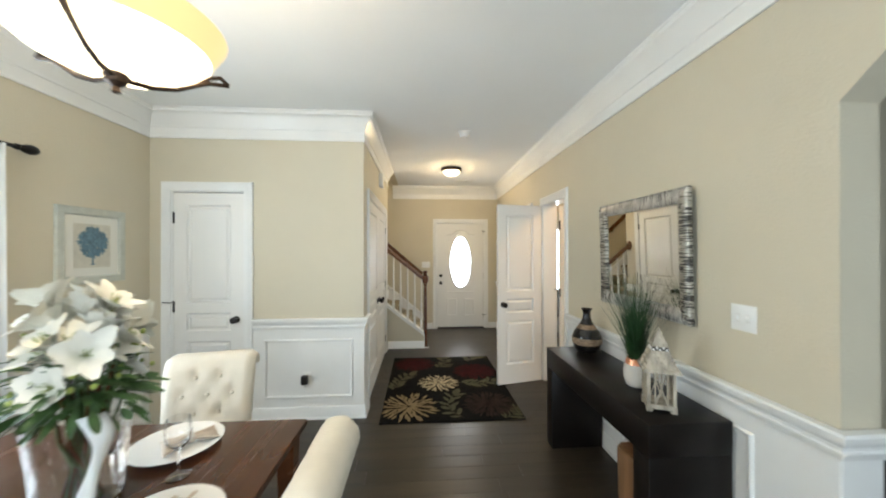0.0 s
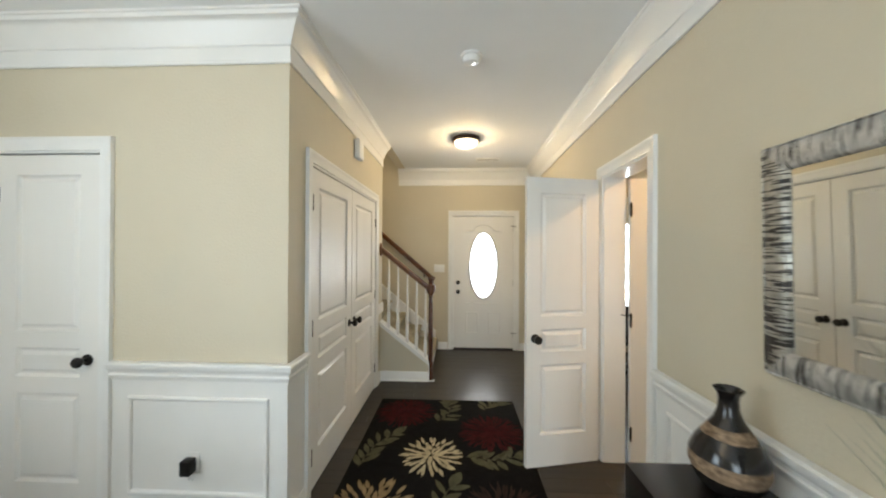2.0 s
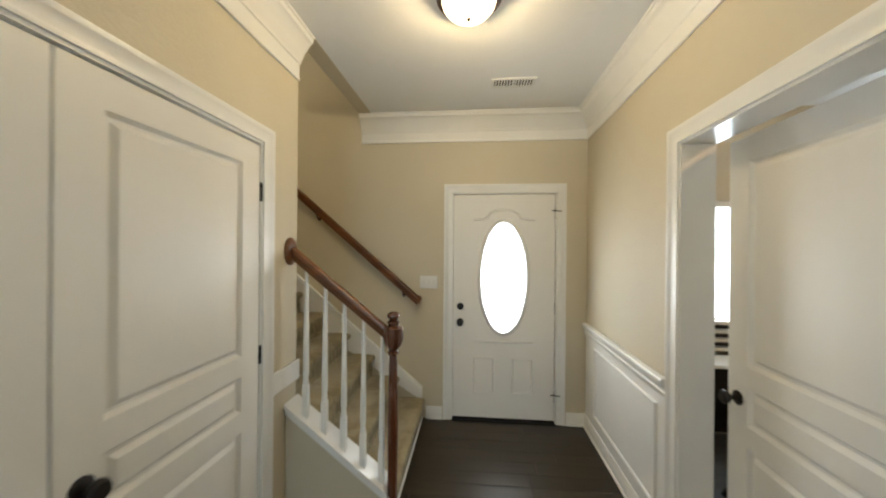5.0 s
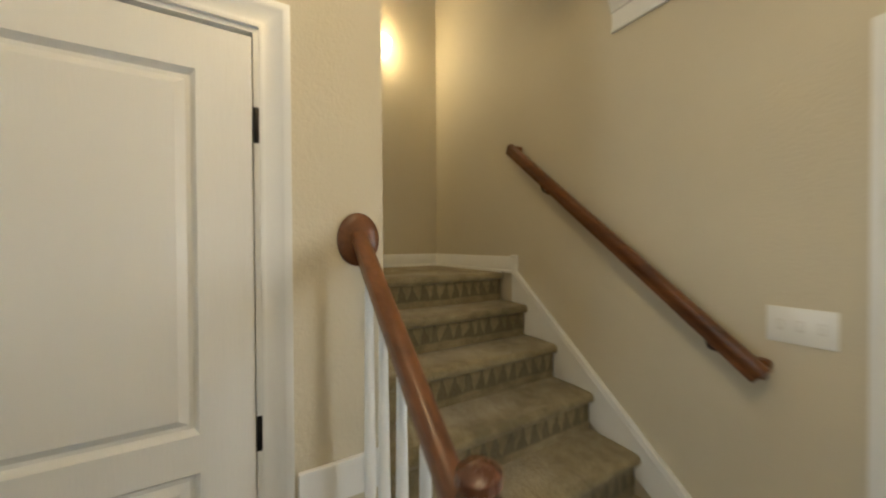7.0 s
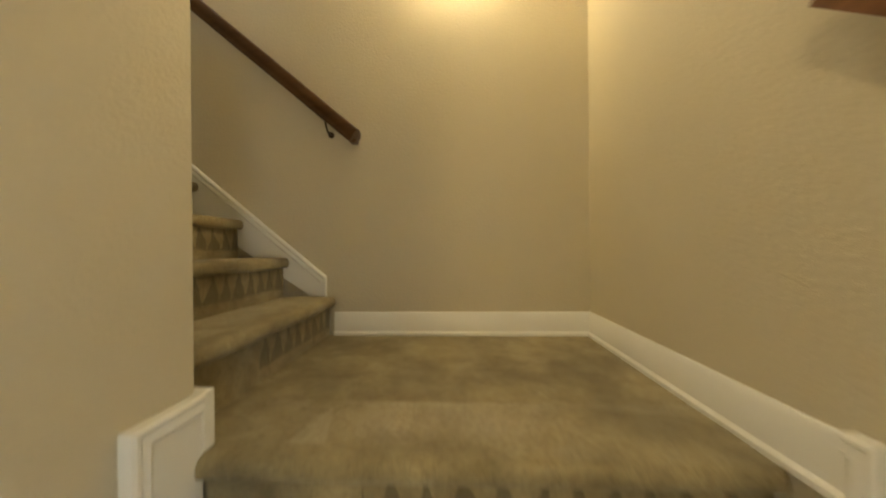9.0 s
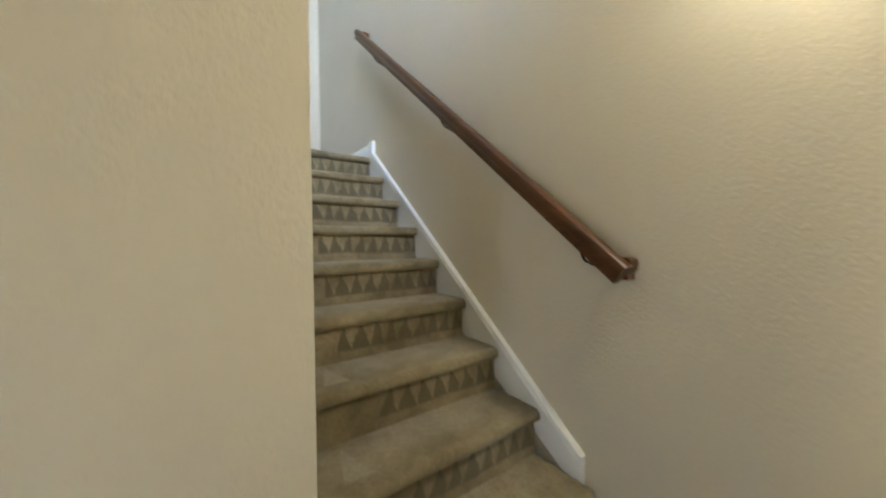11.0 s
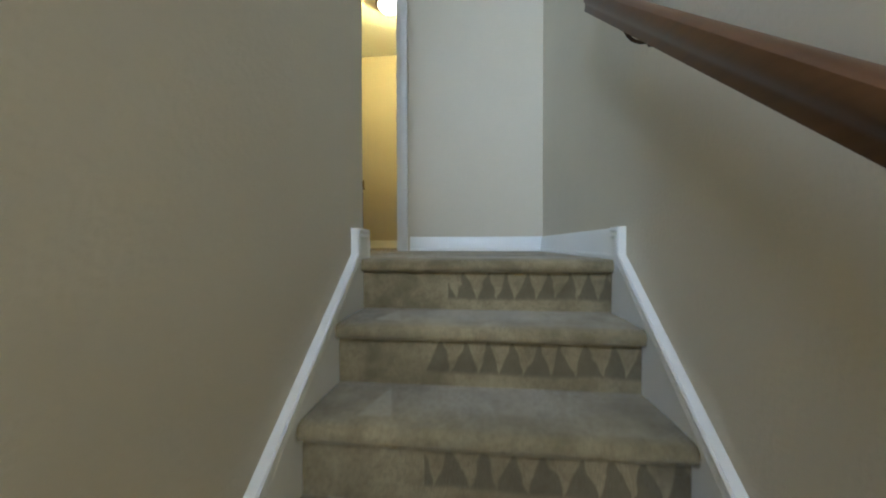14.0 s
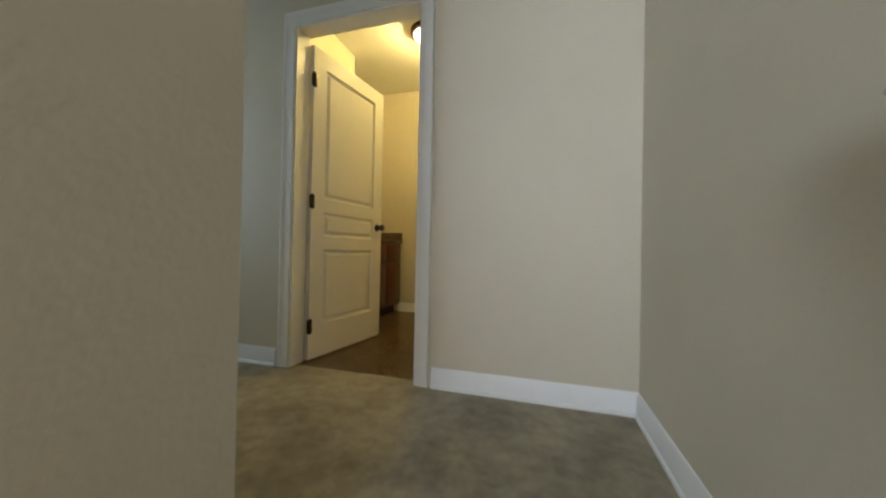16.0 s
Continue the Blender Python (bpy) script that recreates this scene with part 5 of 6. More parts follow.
def frustum(b, t, z0, z1, bumps=0):
    bm = bmesh.new()
    lo = [bm.verts.new((x * b, y * b, z0)) for x, y in ((-1, -1), (1, -1), (1, 1), (-1, 1))]
    hi = [bm.verts.new((x * t, y * t, z1)) for x, y in ((-1, -1), (1, -1), (1, 1), (-1, 1))]
    for i in range(4):
        bm.faces.new((lo[i], lo[(i + 1) % 4], hi[(i + 1) % 4], hi[i]))
    bm.faces.new(list(reversed(lo)))
    bm.faces.new(hi)
    if bumps:
        for k in range(4):
            R = Matrix.Rotation(radians(90 * k), 3, 'Z')
            for r in range(bumps):
                f = (r + 0.5) / bumps
                half = b + (t - b) * f
                n = max(1, int(half / 0.012))
                for i in range(n):
                    c = Vector(((i + 0.5) / n * 2 * half - half, -half - 0.0005, z0 + (z1 - z0) * f))
                    bmesh.ops.create_icosphere(bm, subdivisions=1, radius=0.0075, matrix=Matrix.Translation(R @ c))
    return bm


part("roof", frustum(0.078, 0.042, 0.206, 0.290, 4), M_WHITEWASH, lan, "carved pale pyramid roof")
part("band", frustum(0.041, 0.039, 0.290, 0.308), M_BLACK, lan, "black and white beaded band")
bm = bmesh.new()
for k in range(4):
    R = Matrix.Rotation(radians(90 * k), 3, 'Z')
    for i in range(5):
        bmesh.ops.create_icosphere(bm, subdivisions=1, radius=0.0065, matrix=Matrix.Translation(R @ Vector((-0.032 + i * 0.016, -0.0405, 0.299 + (0.004 if i % 2 else -0.004)))))
part("beads", bm, M_CHINA, lan, "pale beads")
part("spire", frustum(0.040, 0.006, 0.308, 0.384, 3), M_WHITEWASH, lan)
part("tip", lathe([(0, 0.380), (0.008, 0.382), (0.009, 0.390), (0, 0.398)], 10), M_WHITEWASH, lan)

# mirror
MY0, MY1, MZ0, MZ1 = 1.858, 2.715, 1.118, 1.838
FY, FZ = 0.076, 0.082
mir = thing("wall_mirror", "rectangular wall mirror in a silver and black striped frame", "mirror")
mir.matrix_world = pose(XR - 0.013, (MY0 + MY1) / 2, (MZ0 + MZ1) / 2, 0, -1.0, -0.7)
a, b = (MY1 - MY0) / 2, (MZ1 - MZ0) / 2
part("glass", boxed(-0.016, -0.006, -a + FY - 0.008, a - FY + 0.008, -b + FZ - 0.008, b - FZ + 0.008), M_MIRROR, mir, "reflecting glass")
part("backing", boxed(-0.0055, -0.0005, -a + 0.01, a - 0.01, -b + 0.01, b - 0.01), M_BLACK, mir)


def frame_rail(pts, mat):
    """A mitred, slightly domed frame rail from four outline points (outer, outer, inner, inner) in the y, z plane."""
    bm = bmesh.new()
    o0, o1, i1, i0 = [Vector(p) for p in pts]
    prof = ((0.0, 0.006), (0.0, 0.030), (0.05, 0.035), (0.10, 0.031), (0.16, 0.034), (0.5, 0.036), (0.90, 0.030), (1.0, 0.018), (1.0, 0.006))
    s = [(o0.lerp(i0, f), d) for f, d in prof]
    e = [(o1.lerp(i1, f), d) for f, d in prof]
    va = [bm.verts.new((-d, p.x, p.y)) for p, d in s]
    vb = [bm.verts.new((-d, p.x, p.y)) for p, d in e]
    for i in range(len(va)):
        j = (i + 1) % len(va)
        bm.faces.new((va[i], va[j], vb[j], vb[i]))
    bm.faces.new(va)
    bm.faces.new(list(reversed(vb)))
    part("frame_rail", bm, mat, mir, "silver frame rail with dark stripes", 50)


frame_rail([(-a, b), (a, b), (a - FY, b - FZ), (-a + FY, b - FZ)], M_ZEB_Y)
frame_rail([(a, -b), (-a, -b), (-a + FY, -b + FZ), (a - FY, -b + FZ)], M_ZEB_Y)
frame_rail([(-a, -b), (-a, b), (-a + FY, b - FZ), (-a + FY, -b + FZ)], M_ZEB_Z)
frame_rail([(a, b), (a, -b), (a - FY, -b + FZ), (a - FY, b - FZ)], M_ZEB_Z)

# rug
RX0, RX1, RY0, RY1 = 0.052, 1.352, 3.165, 4.930
rug = thing("area_rug", "black area rug with large cream, gold and red flowers", "rug", RX0, RY0, 0)
part("field", boxed(0, RX1 - RX0, 0, RY1 - RY0, 0.0005, 0.010, bevel=0.003), M_RUG, rug, "black pile field")
rr = random.Random(11)


def in_rug(x, y):
    return 0.006 < x < RX1 - RX0 - 0.006 and 0.006 < y < RY1 - RY0 - 0.006


def leaf_face(bm, cx, cy, ang, length, width, z, n=6):
    """A flat leaf from (cx, cy) along ang, cut off where it leaves the rug."""
    c, s = math.cos(ang), math.sin(ang)
    left, right = [], []
    for i in range(n + 1):
        t = i / n
        w = width * math.sin(math.pi * min(1, t * 0.96 + 0.02)) ** 0.8
        px, py = cx + c * length * t, cy + s * length * t
        for side, sg in ((left, 1), (right, -1)):
            x, y = px - s * w * sg, py + c * w * sg
            side.append((min(max(x, 0.004), RX1 - RX0 - 0.004), min(max(y, 0.004), RY1 - RY0 - 0.004)))
    vl = [bm.verts.new((x, y, z)) for x, y in left]
    vr = [bm.verts.new((x, y, z)) for x, y in right]
    for i in range(n):
        bm.faces.new((vr[i], vr[i + 1], vl[i + 1], vl[i]))


def rug_flower(wx, wy, radius, mat, label, rings, petals):
    bm = bmesh.new()
    cx, cy = wx - RX0, wy - RY0
    for k in range(rings):
        f = (k + 0.6) / rings
        n = int(petals * (0.45 + 0.55 * f))
        for i in range(n):
            a = 2 * math.pi * (i + 0.5 * (k % 2)) / n + rr.uniform(-0.10, 0.10)
            r0 = radius * (f * 0.72 - 0.06)
            px, py = cx + math.cos(a) * r0, cy + math.sin(a) * r0
            L = radius * rr.uniform(0.24, 0.36)
            if in_rug(px, py):
                leaf_face(bm, px, py, a + rr.uniform(-0.18, 0.18), L, radius * rr.uniform(0.9, 1.25) * 1.15 / petals, 0.0104 + 0.0002 * k, 4)
    part("flower", bm, mat, rug, label, 0)


rug_flower(0.615, 4.02, 0.265, M_RUG_CREAM, "cream chrysanthemum", 4, 26)
rug_flower(0.300, 3.470, 0.335, M_RUG_GOLD, "gold chrysanthemum", 4, 28)
rug_flower(0.330, 4.66, 0.300, M_RUG_RED, "dark red chrysanthemum", 7, 46)
rug_flower(1.085, 4.36, 0.300, M_RUG_RED, "dark red chrysanthemum", 7, 46)
rug_flower(1.085, 3.48, 0.300, M_RUG_BROWN, "dark brown chrysanthemum", 7, 46)
for stem in ([(0.62, 4.50), (0.72, 4.62), (0.74, 4.78), (0.72, 4.90)], [(0.12, 3.86), (0.14, 4.00), (0.18, 4.14), (0.28, 4.28)], [(0.86, 4.02), (0.96, 4.00), (1.10, 3.98), (1.22, 4.04)], [(0.80, 3.22), (0.70, 3.36), (0.68, 3.52), (0.76, 3.70)], [(1.05, 4.72), (1.10, 4.84), (1.20, 4.90)], [(1.16, 3.18), (1.26, 3.26), (1.33, 3.34)]):
    bm = bmesh.new()
    P = [Vector((x - RX0, y - RY0)) for x, y in stem]
    for p, q in zip(P, P[1:]):
        d = q - p
        leaf_face(bm, p.x, p.y, math.atan2(d.y, d.x), d.length * 1.05, 0.006, 0.0105, 2)
        for sg, f in ((1, 0.15), (-1, 0.4), (1, 0.65), (-1, 0.9)):
            a = math.atan2(d.y, d.x) + sg * rr.uniform(0.65, 0.95)
            leaf_face(bm, p.x + d.x * f, p.y + d.y * f, a, rr.uniform(0.11, 0.16), rr.uniform(0.018, 0.027), 0.0106 + 0.0001 * (sg + 1), 6)
    d = P[-1] - P[-2]
    leaf_face(bm, P[-1].x, P[-1].y, math.atan2(d.y, d.x), 0.16, 0.04, 0.0107, 6)
    part("leaf_spray", bm, M_RUG_OLIVE, rug, "olive leaf spray", 0)

# ---- dining things ----
TH = 0.755
tab = thing("dining_table", "dark walnut rectangular dining table", "dining table", -0.69, 0.90, 0)
part("tabletop", boxed(-0.595, 0.595, -0.885, 0.885, TH - 0.030, TH, bevel=0.004), M_TABLE, tab)
for d in ((-0.53, 0.53, 0.815, 0.835), (-0.53, 0.53, -0.835, -0.815), (-0.535, -0.515, -0.815, 0.815), (0.515, 0.535, -0.815, 0.815)):
    part("apron", boxed(d[0], d[1], d[2], d[3], TH - 0.115, TH - 0.0305), M_TABLE, tab)
for sx in (-1, 1):
    for sy in (-1, 1):
        bm = bmesh.new()
        cx, cy = sx * 0.535, sy * 0.825
        lo = [bm.verts.new((cx + x * 0.020, cy + y * 0.020, 0)) for x, y in ((-1, -1), (1, -1), (1, 1), (-1, 1))]
        hi = [bm.verts.new((cx + x * 0.036, cy + y * 0.036, TH - 0.031)) for x, y in ((-1, -1), (1, -1), (1, 1), (-1, 1))]
        for i in range(4):
            bm.faces.new((lo[i], lo[(i + 1) % 4], hi[(i + 1) % 4], hi[i]))
        bm.faces.new(list(reversed(lo)))
        bm.faces.new(hi)
        part("leg", bm, M_TABLE, tab)


def parson_chair(m, label):
    """An upholstered chair, facing local -y, with a scrolled, buttoned back."""
    top = thing("dining_chair", label, "dining chair", group="chairs round the table")
    top.matrix_world = m
    part("seat", boxed(-0.24, 0.24, -0.46, 0.0, 0.36, 0.49, bevel=0.025), M_LINEN, top)
    bm = bmesh.new()
    centre = [(0.0, 0.36), (0.012, 0.50), (0.028, 0.64), (0.048, 0.78), (0.070, 0.88), (0.098, 0.925), (0.128, 0.928), (0.150, 0.905), (0.152, 0.878)]
    nx = 25
    T = 0.035
    buttons = [(-0.065, 0.855), (0.065, 0.855), (-0.13, 0.765), (0, 0.765), (0.13, 0.765), (-0.065, 0.675), (0.065, 0.675), (-0.13, 0.585), (0, 0.585), (0.13, 0.585)]
    fine = []
    for (y0, z0), (y1, z1) in zip(centre, centre[1:]):
        for k in range(4):
            fine.append((y0 + (y1 - y0) * k / 4, z0 + (z1 - z0) * k / 4))
    fine.append(centre[-1])
    front, back = [], []
    for k, (y, z) in enumerate(fine):
        y2, z2 = fine[min(k + 1, len(fine) - 1)]
        y1, z1 = fine[max(k - 1, 0)]
        d = Vector((y2 - y1, z2 - z1)).normalized()
        nrm = Vector((-d.y, d.x))
        fr, bk = [], []
        for i in range(nx):
            u = i / (nx - 1) * 2 - 1
            half = 0.225 + 0.020 * min(1, max(0, (z - 0.4) / 0.5))
            x = u * half
            edge = 1 - max(0, abs(u) - 0.86) / 0.14 * 0.75
            dimple = sum(math.exp(-((x - bx) ** 2 + (z - bz) ** 2) / 0.0008) for bx, bz in buttons) if y < 0.09 else 0
            t = T * edge - 0.022 * min(1, dimple)
            fr.append(bm.verts.new((x, y + nrm.x * t, z + nrm.y * t)))
            bk.append(bm.verts.new((x, y - nrm.x * T * edge * 0.8, z - nrm.y * T * edge * 0.8)))
        front.append(fr)
        back.append(bk)
    for g, flip in ((front, 1), (back, -1)):
        for p, q in zip(g, g[1:]):
            for i in range(nx - 1):
                bm.faces.new((p[i], p[i + 1], q[i + 1], q[i])[::flip])
    for k in range(len(fine) - 1):
        for i in (0, nx - 1):
            bm.faces.new((front[k][i], front[k + 1][i], back[k + 1][i], back[k][i]))
    for k in (0, -1):
        for i in range(nx - 1):
            bm.faces.new((front[k][i], front[k][i + 1], back[k][i + 1], back[k][i]))
    part("backrest", bm, M_LINEN, top, "cream linen scrolled back", 60)
    for bx, bz in buttons:
        bm = bmesh.new()
        yy = 0.0 + (bz - 0.36) ** 1.6 * 0.165 - T + 0.016
        bmesh.ops.create_uvsphere(bm, u_segments=10, v_segments=6, radius=0.010, matrix=Matrix.Translation((bx, yy, bz)))
        part("button", bm, M_LINEN, top)
    for sx in (-1, 1):
        for yy in (-0.42, -0.02):
            bm = lathe([(0, 0), (0.013, 0), (0.022, 0.30), (0.022, 0.361), (0, 0.361)], 10, None, (sx * 0.20, yy, 0))
            part("leg", bm, M_TABLE, top, "dark tapered wooden leg")
    return top


chair = parson_chair(pose(-0.70, 2.060, 0, 0, 0, 12) @ Matrix.Diagonal((0.88, 1.0, 0.985, 1.0)), "cream linen dining chair with buttoned scroll back")
copy_thing(chair, pose(0.02, 1.225, 0, 0, 0, -90))

# table setting
def dinner_plate(x, y, label):
    top = thing("plate", label, "plate", x, y, TH)
    part("dish", lathe([(0, 0.004), (0.075, 0.004), (0.085, 0.0), (0.095, 0.004), (0.150, 0.018), (0.152, 0.021), (0.146, 0.021), (0.095, 0.009), (0, 0.008)], 48), M_CHINA, top)
    return top


dinner_plate(-0.520, 1.600, "white china dinner plate on the table")
dinner_plate(-0.290, 1.195, "white china dinner plate on the table")


def napkin(x, y, rz, z):
    top = thing("napkin", "folded beige satin napkin in a silver ring", "napkin", x, y, z, rz)
    bm = bmesh.new()
    n, mrows = 18, 10
    grid = []
    for j in range(mrows + 1):
        v = j / mrows * 2 - 1
        row = []
        for i in range(n + 1):
            u = i / n * 2 - 1
            pinch = 0.25 + 0.75 * abs(v) ** 0.8
            row.append(bm.verts.new((u * 0.062 * pinch, v * 0.085, 0.010 + 0.012 * (1 - abs(v)) + 0.009 * math.sin(u * 8 + v) * pinch + 0.012)))
        grid.append(row)
    for p, q in zip(grid, grid[1:]):
        for i in range(n):
            bm.faces.new((p[i], p[i + 1], q[i + 1], q[i]))
    ob = part("cloth", bm, M_NAPKIN, top, "", 80)
    mod = ob.modifiers.new("thickness", 'SOLIDIFY')
    mod.thickness = 0.006
    bm = bmesh.new()
    ring = [(0.022 * math.cos(2 * math.pi * i / 20), 0.030 + 0.020 * math.sin(2 * math.pi * i / 20)) for i in range(20)]
    sweep(bm, [(0, -0.012), (0.002, -0.012), (0.002, 0.012), (0, 0.012)], ring, (0, 0, -0.002), (1, 0, 0), (0, 0, 1), (0, 1, 0), True)
    part("ring", bm, M_STEEL, top, "silver napkin ring")


napkin(-0.475, 1.60, -50, TH + 0.004)
napkin(-0.285, 1.20, 20, TH + 0.004)


def goblet(x, y):
    top = thing("wine_glass", "clear stemmed wine glass on the table", "glass", x, y, TH)
    part("bowl", lathe([(0, 0.001), (0.034, 0.001), (0.034, 0.003), (0.006, 0.006), (0.004, 0.012), (0.004, 0.085), (0.012, 0.092), (0.034, 0.120), (0.038, 0.150), (0.033, 0.195), (0.0315, 0.195), (0.036, 0.150), (0.032, 0.121), (0.010, 0.095), (0, 0.093)], 32), M_GLASS, top, smooth=60)


goblet(-0.395, 1.42)
goblet(-0.60, 1.42)

# lilies in a glass vase
vx, vy = -0.595, 1.310
gv = thing("glass_vase", "tall clear glass vase with a pale ribbon", "vase", vx, vy, TH)
part("body", lathe([(0, 0.0), (0.085, 0.0), (0.095, 0.010), (0.105, 0.14), (0.122, 0.29), (0.118, 0.29), (0.100, 0.14), (0.090, 0.02), (0, 0.018)], 40), M_GLASS, gv, smooth=60)
bm = bmesh.new()
strip = []
for k in range(15):
    t = k / 14
    a = radians(-38 + 10 * math.sin(t * 5))
    r = 0.128 + 0.012 * math.sin(t * 9)
    c = Vector((r * math.cos(a), r * math.sin(a), 0.30 - 0.29 * t))
    d = Vector((-math.sin(a), math.cos(a), 0)) * (0.022 + 0.008 * math.sin(t * 7 + 1))
    strip.append((bm.verts.new(c - d), bm.verts.new(c + Vector((0.006 * math.sin(t * 11), 0, 0))), bm.verts.new(c + d)))
for p_, q_ in zip(strip, strip[1:]):
    bm.faces.new((p_[0], p_[1], q_[1], q_[0]))
    bm.faces.new((p_[1], p_[2], q_[2], q_[1]))
rib = part("ribbon", bm, M_CURTAIN, gv, "pale organza ribbon", 80)
rib.modifiers.new("thickness", 'SOLIDIFY').thickness = 0.001
fb = thing("lily_bouquet", "bouquet of white artificial lilies with green foliage", "flowers", vx, vy, TH + 0.02)
fb.scale = (0.84, 0.84, 1.0)
rb = random.Random(21)
for i in range(40):
    bm = bmesh.new()
    a, r = rb.uniform(0, 2 * math.pi), rb.uniform(0.0, 0.08)
    b2 = a + rb.uniform(-0.4, 0.4)
    tube(bm, [(0.05 * math.cos(a + 2.5), 0.05 * math.sin(a + 2.5), 0.005), (r * math.cos(a), r * math.sin(a), 0.18), (r * 2 * math.cos(b2), r * 2 * math.sin(b2), 0.40)], 0.004, 6)
    part("stem", bm, M_TABLE if i % 2 else M_LEAF, fb, "brown twig" if i % 2 else "green stem")


def petal(bm, base, axis, side, length, width, curl):
    """A curved petal: it starts along axis and bends towards side."""
    axis, side = axis.normalized(), side.normalized()
    cross = axis.cross(side).normalized()
    rows2 = []
    for k in range(7):
        t = k / 6
        w = width * math.sin(math.pi * (0.06 + 0.90 * t)) ** 0.7
        c = base + axis * length * (t * (1 - 0.35 * t)) + side * length * curl * t ** 1.6
        dip = axis * 0.006
        rows2.append([bm.verts.new(c + cross * w * u - dip * (1 - abs(u)) + axis * 0.002 * math.sin(9 * t + u * 4)) for u in (-1, -0.5, 0, 0.5, 1)])
    for p, q in zip(rows2, rows2[1:]):
        for i in range(4):
            bm.faces.new((p[i], p[i + 1], q[i + 1], q[i]))


for i in range(24):
    a = 2 * math.pi * i / 24 * 2.4 + rb.uniform(-0.2, 0.2)
    el = rb.uniform(0.22, 1.3)
    axis = Vector((math.cos(a) * math.cos(el), math.sin(a) * math.cos(el), math.sin(el)))
    base = Vector((0, 0, 0.36)) + axis * rb.uniform(0.10, 0.19) + Vector((0, 0, rb.uniform(-0.05, 0.10)))
    bm = bmesh.new()
    s0 = axis.orthogonal().normalized()
    for k in range(6):
        side = Matrix.Rotation(2 * math.pi * k / 6, 3, axis) @ s0
        petal(bm, base, axis + side * 0.35, side, rb.uniform(0.075, 0.105), rb.uniform(0.026, 0.036), rb.uniform(0.45, 0.85))
    part("lily", bm, M_PETAL, fb, "white lily bloom", 70)
    for k in range(5):
        side = Matrix.Rotation(2 * math.pi * k / 5, 3, axis) @ s0
        part("stamen", tube(bmesh.new(), [base, base + axis * 0.05 + side * 0.014], 0.0015, 5), M_BUD, fb)
bm = bmesh.new()
for i in range(260):
    a, el = rb.uniform(0, 2 * math.pi), rb.uniform(-0.6, 1.2)
    axis = Vector((math.cos(a) * math.cos(el), math.sin(a) * math.cos(el), math.sin(el)))
    base = Vector((0, 0, 0.33)) + axis * rb.uniform(0.05, 0.16)
    petal(bm, base, axis, Vector((axis.x, axis.y, -0.6)) + Vector((rb.uniform(-1, 1), rb.uniform(-1, 1), 0)) * 0.4, rb.uniform(0.05, 0.11), rb.uniform(0.008, 0.016), rb.uniform(0.2, 0.6))
tagged(part("foliage", bm, M_LEAF, fb, "green leaves", 70), kind="stuff")
bm = bmesh.new()
for i in range(40):
    a, el = rb.uniform(0, 2 * math.pi), rb.uniform(0.0, 1.0)
    axis = Vector((math.cos(a) * math.cos(el), math.sin(a) * math.cos(el), math.sin(el)))
    bmesh.ops.create_icosphere(bm, subdivisions=1, radius=rb.uniform(0.006, 0.012), matrix=Matrix.Translation(Vector((0, 0, 0.34)) + axis * rb.uniform(0.14, 0.21)))
tagged(part("buds", bm, M_BUD, fb, "small yellow-green buds"), kind="stuff")

# framed print
pic = thing("framed_print", "framed print of a blue coral fan in a pale frame", "picture", XW, 2.805, 1.545)
PW, PH = 0.252, 0.268
bm = bmesh.new()
sweep(bm, [(0, 0.0008), (0, 0.016), (0.004, 0.022), (0.046, 0.022), (0.056, 0.014), (0.058, 0.0008)], [(-PW, -PH), (PW, -PH), (PW, PH), (-PW, PH)], (0, 0, 0), (0, 1, 0), (0, 0, 1), (1, 0, 0), True)
part("frame", bm, M_SAGE, pic, "pale sage frame", 30)
part("mat", boxed(0.001, 0.008, -PW + 0.056, PW - 0.056, -PH + 0.056, PH - 0.056), M_MATBOARD, pic, "cream mat")
part("print", boxed(0.008, 0.0095, -0.135, 0.135, -0.155, 0.155), M_PAPERBG, pic, "buff paper")
bm = bmesh.new()
rp = random.Random(5)
for i in range(240):
    ang = rp.uniform(0, 2 * math.pi)
    r0 = 0.0 if i < 90 else rp.uniform(0.03, 0.09)
    r1 = 0.128 * rp.uniform(0.70, 1.04) * (0.90 + 0.10 * math.sin(ang))
    bend = rp.uniform(-0.22, 0.22)
    pl, pr = [], []
    for k in range(6):
        t = k / 5
        r = r0 + (r1 - r0) * t
        w = (0.0050 if i < 90 else 0.0034) * (0.5 + t) * (1 if k < 5 else 0.35)
        ca, sa = math.cos(ang + bend * t * t), math.sin(ang + bend * t * t)
        pl.append(bm.verts.new((0.0100 + 0.000004 * i, ca * r - sa * w, 0.012 + sa * r + ca * w)))
        pr.append(bm.verts.new((0.0100 + 0.000004 * i, ca * r + sa * w, 0.012 + sa * r - ca * w)))
    for k in range(5):
        bm.faces.new((pr[k], pr[k + 1], pl[k + 1], pl[k]))
for y0, y1, z0, z1 in ((-0.006, 0.006, -0.130, -0.08), (-0.016, 0.016, -0.136, -0.128)):
    ring_box(bm, 0.0097, 0.0103, y0, y1, z0, z1)
part("coral", bm, M_BLUE, pic, "blue printed coral fan", 0)

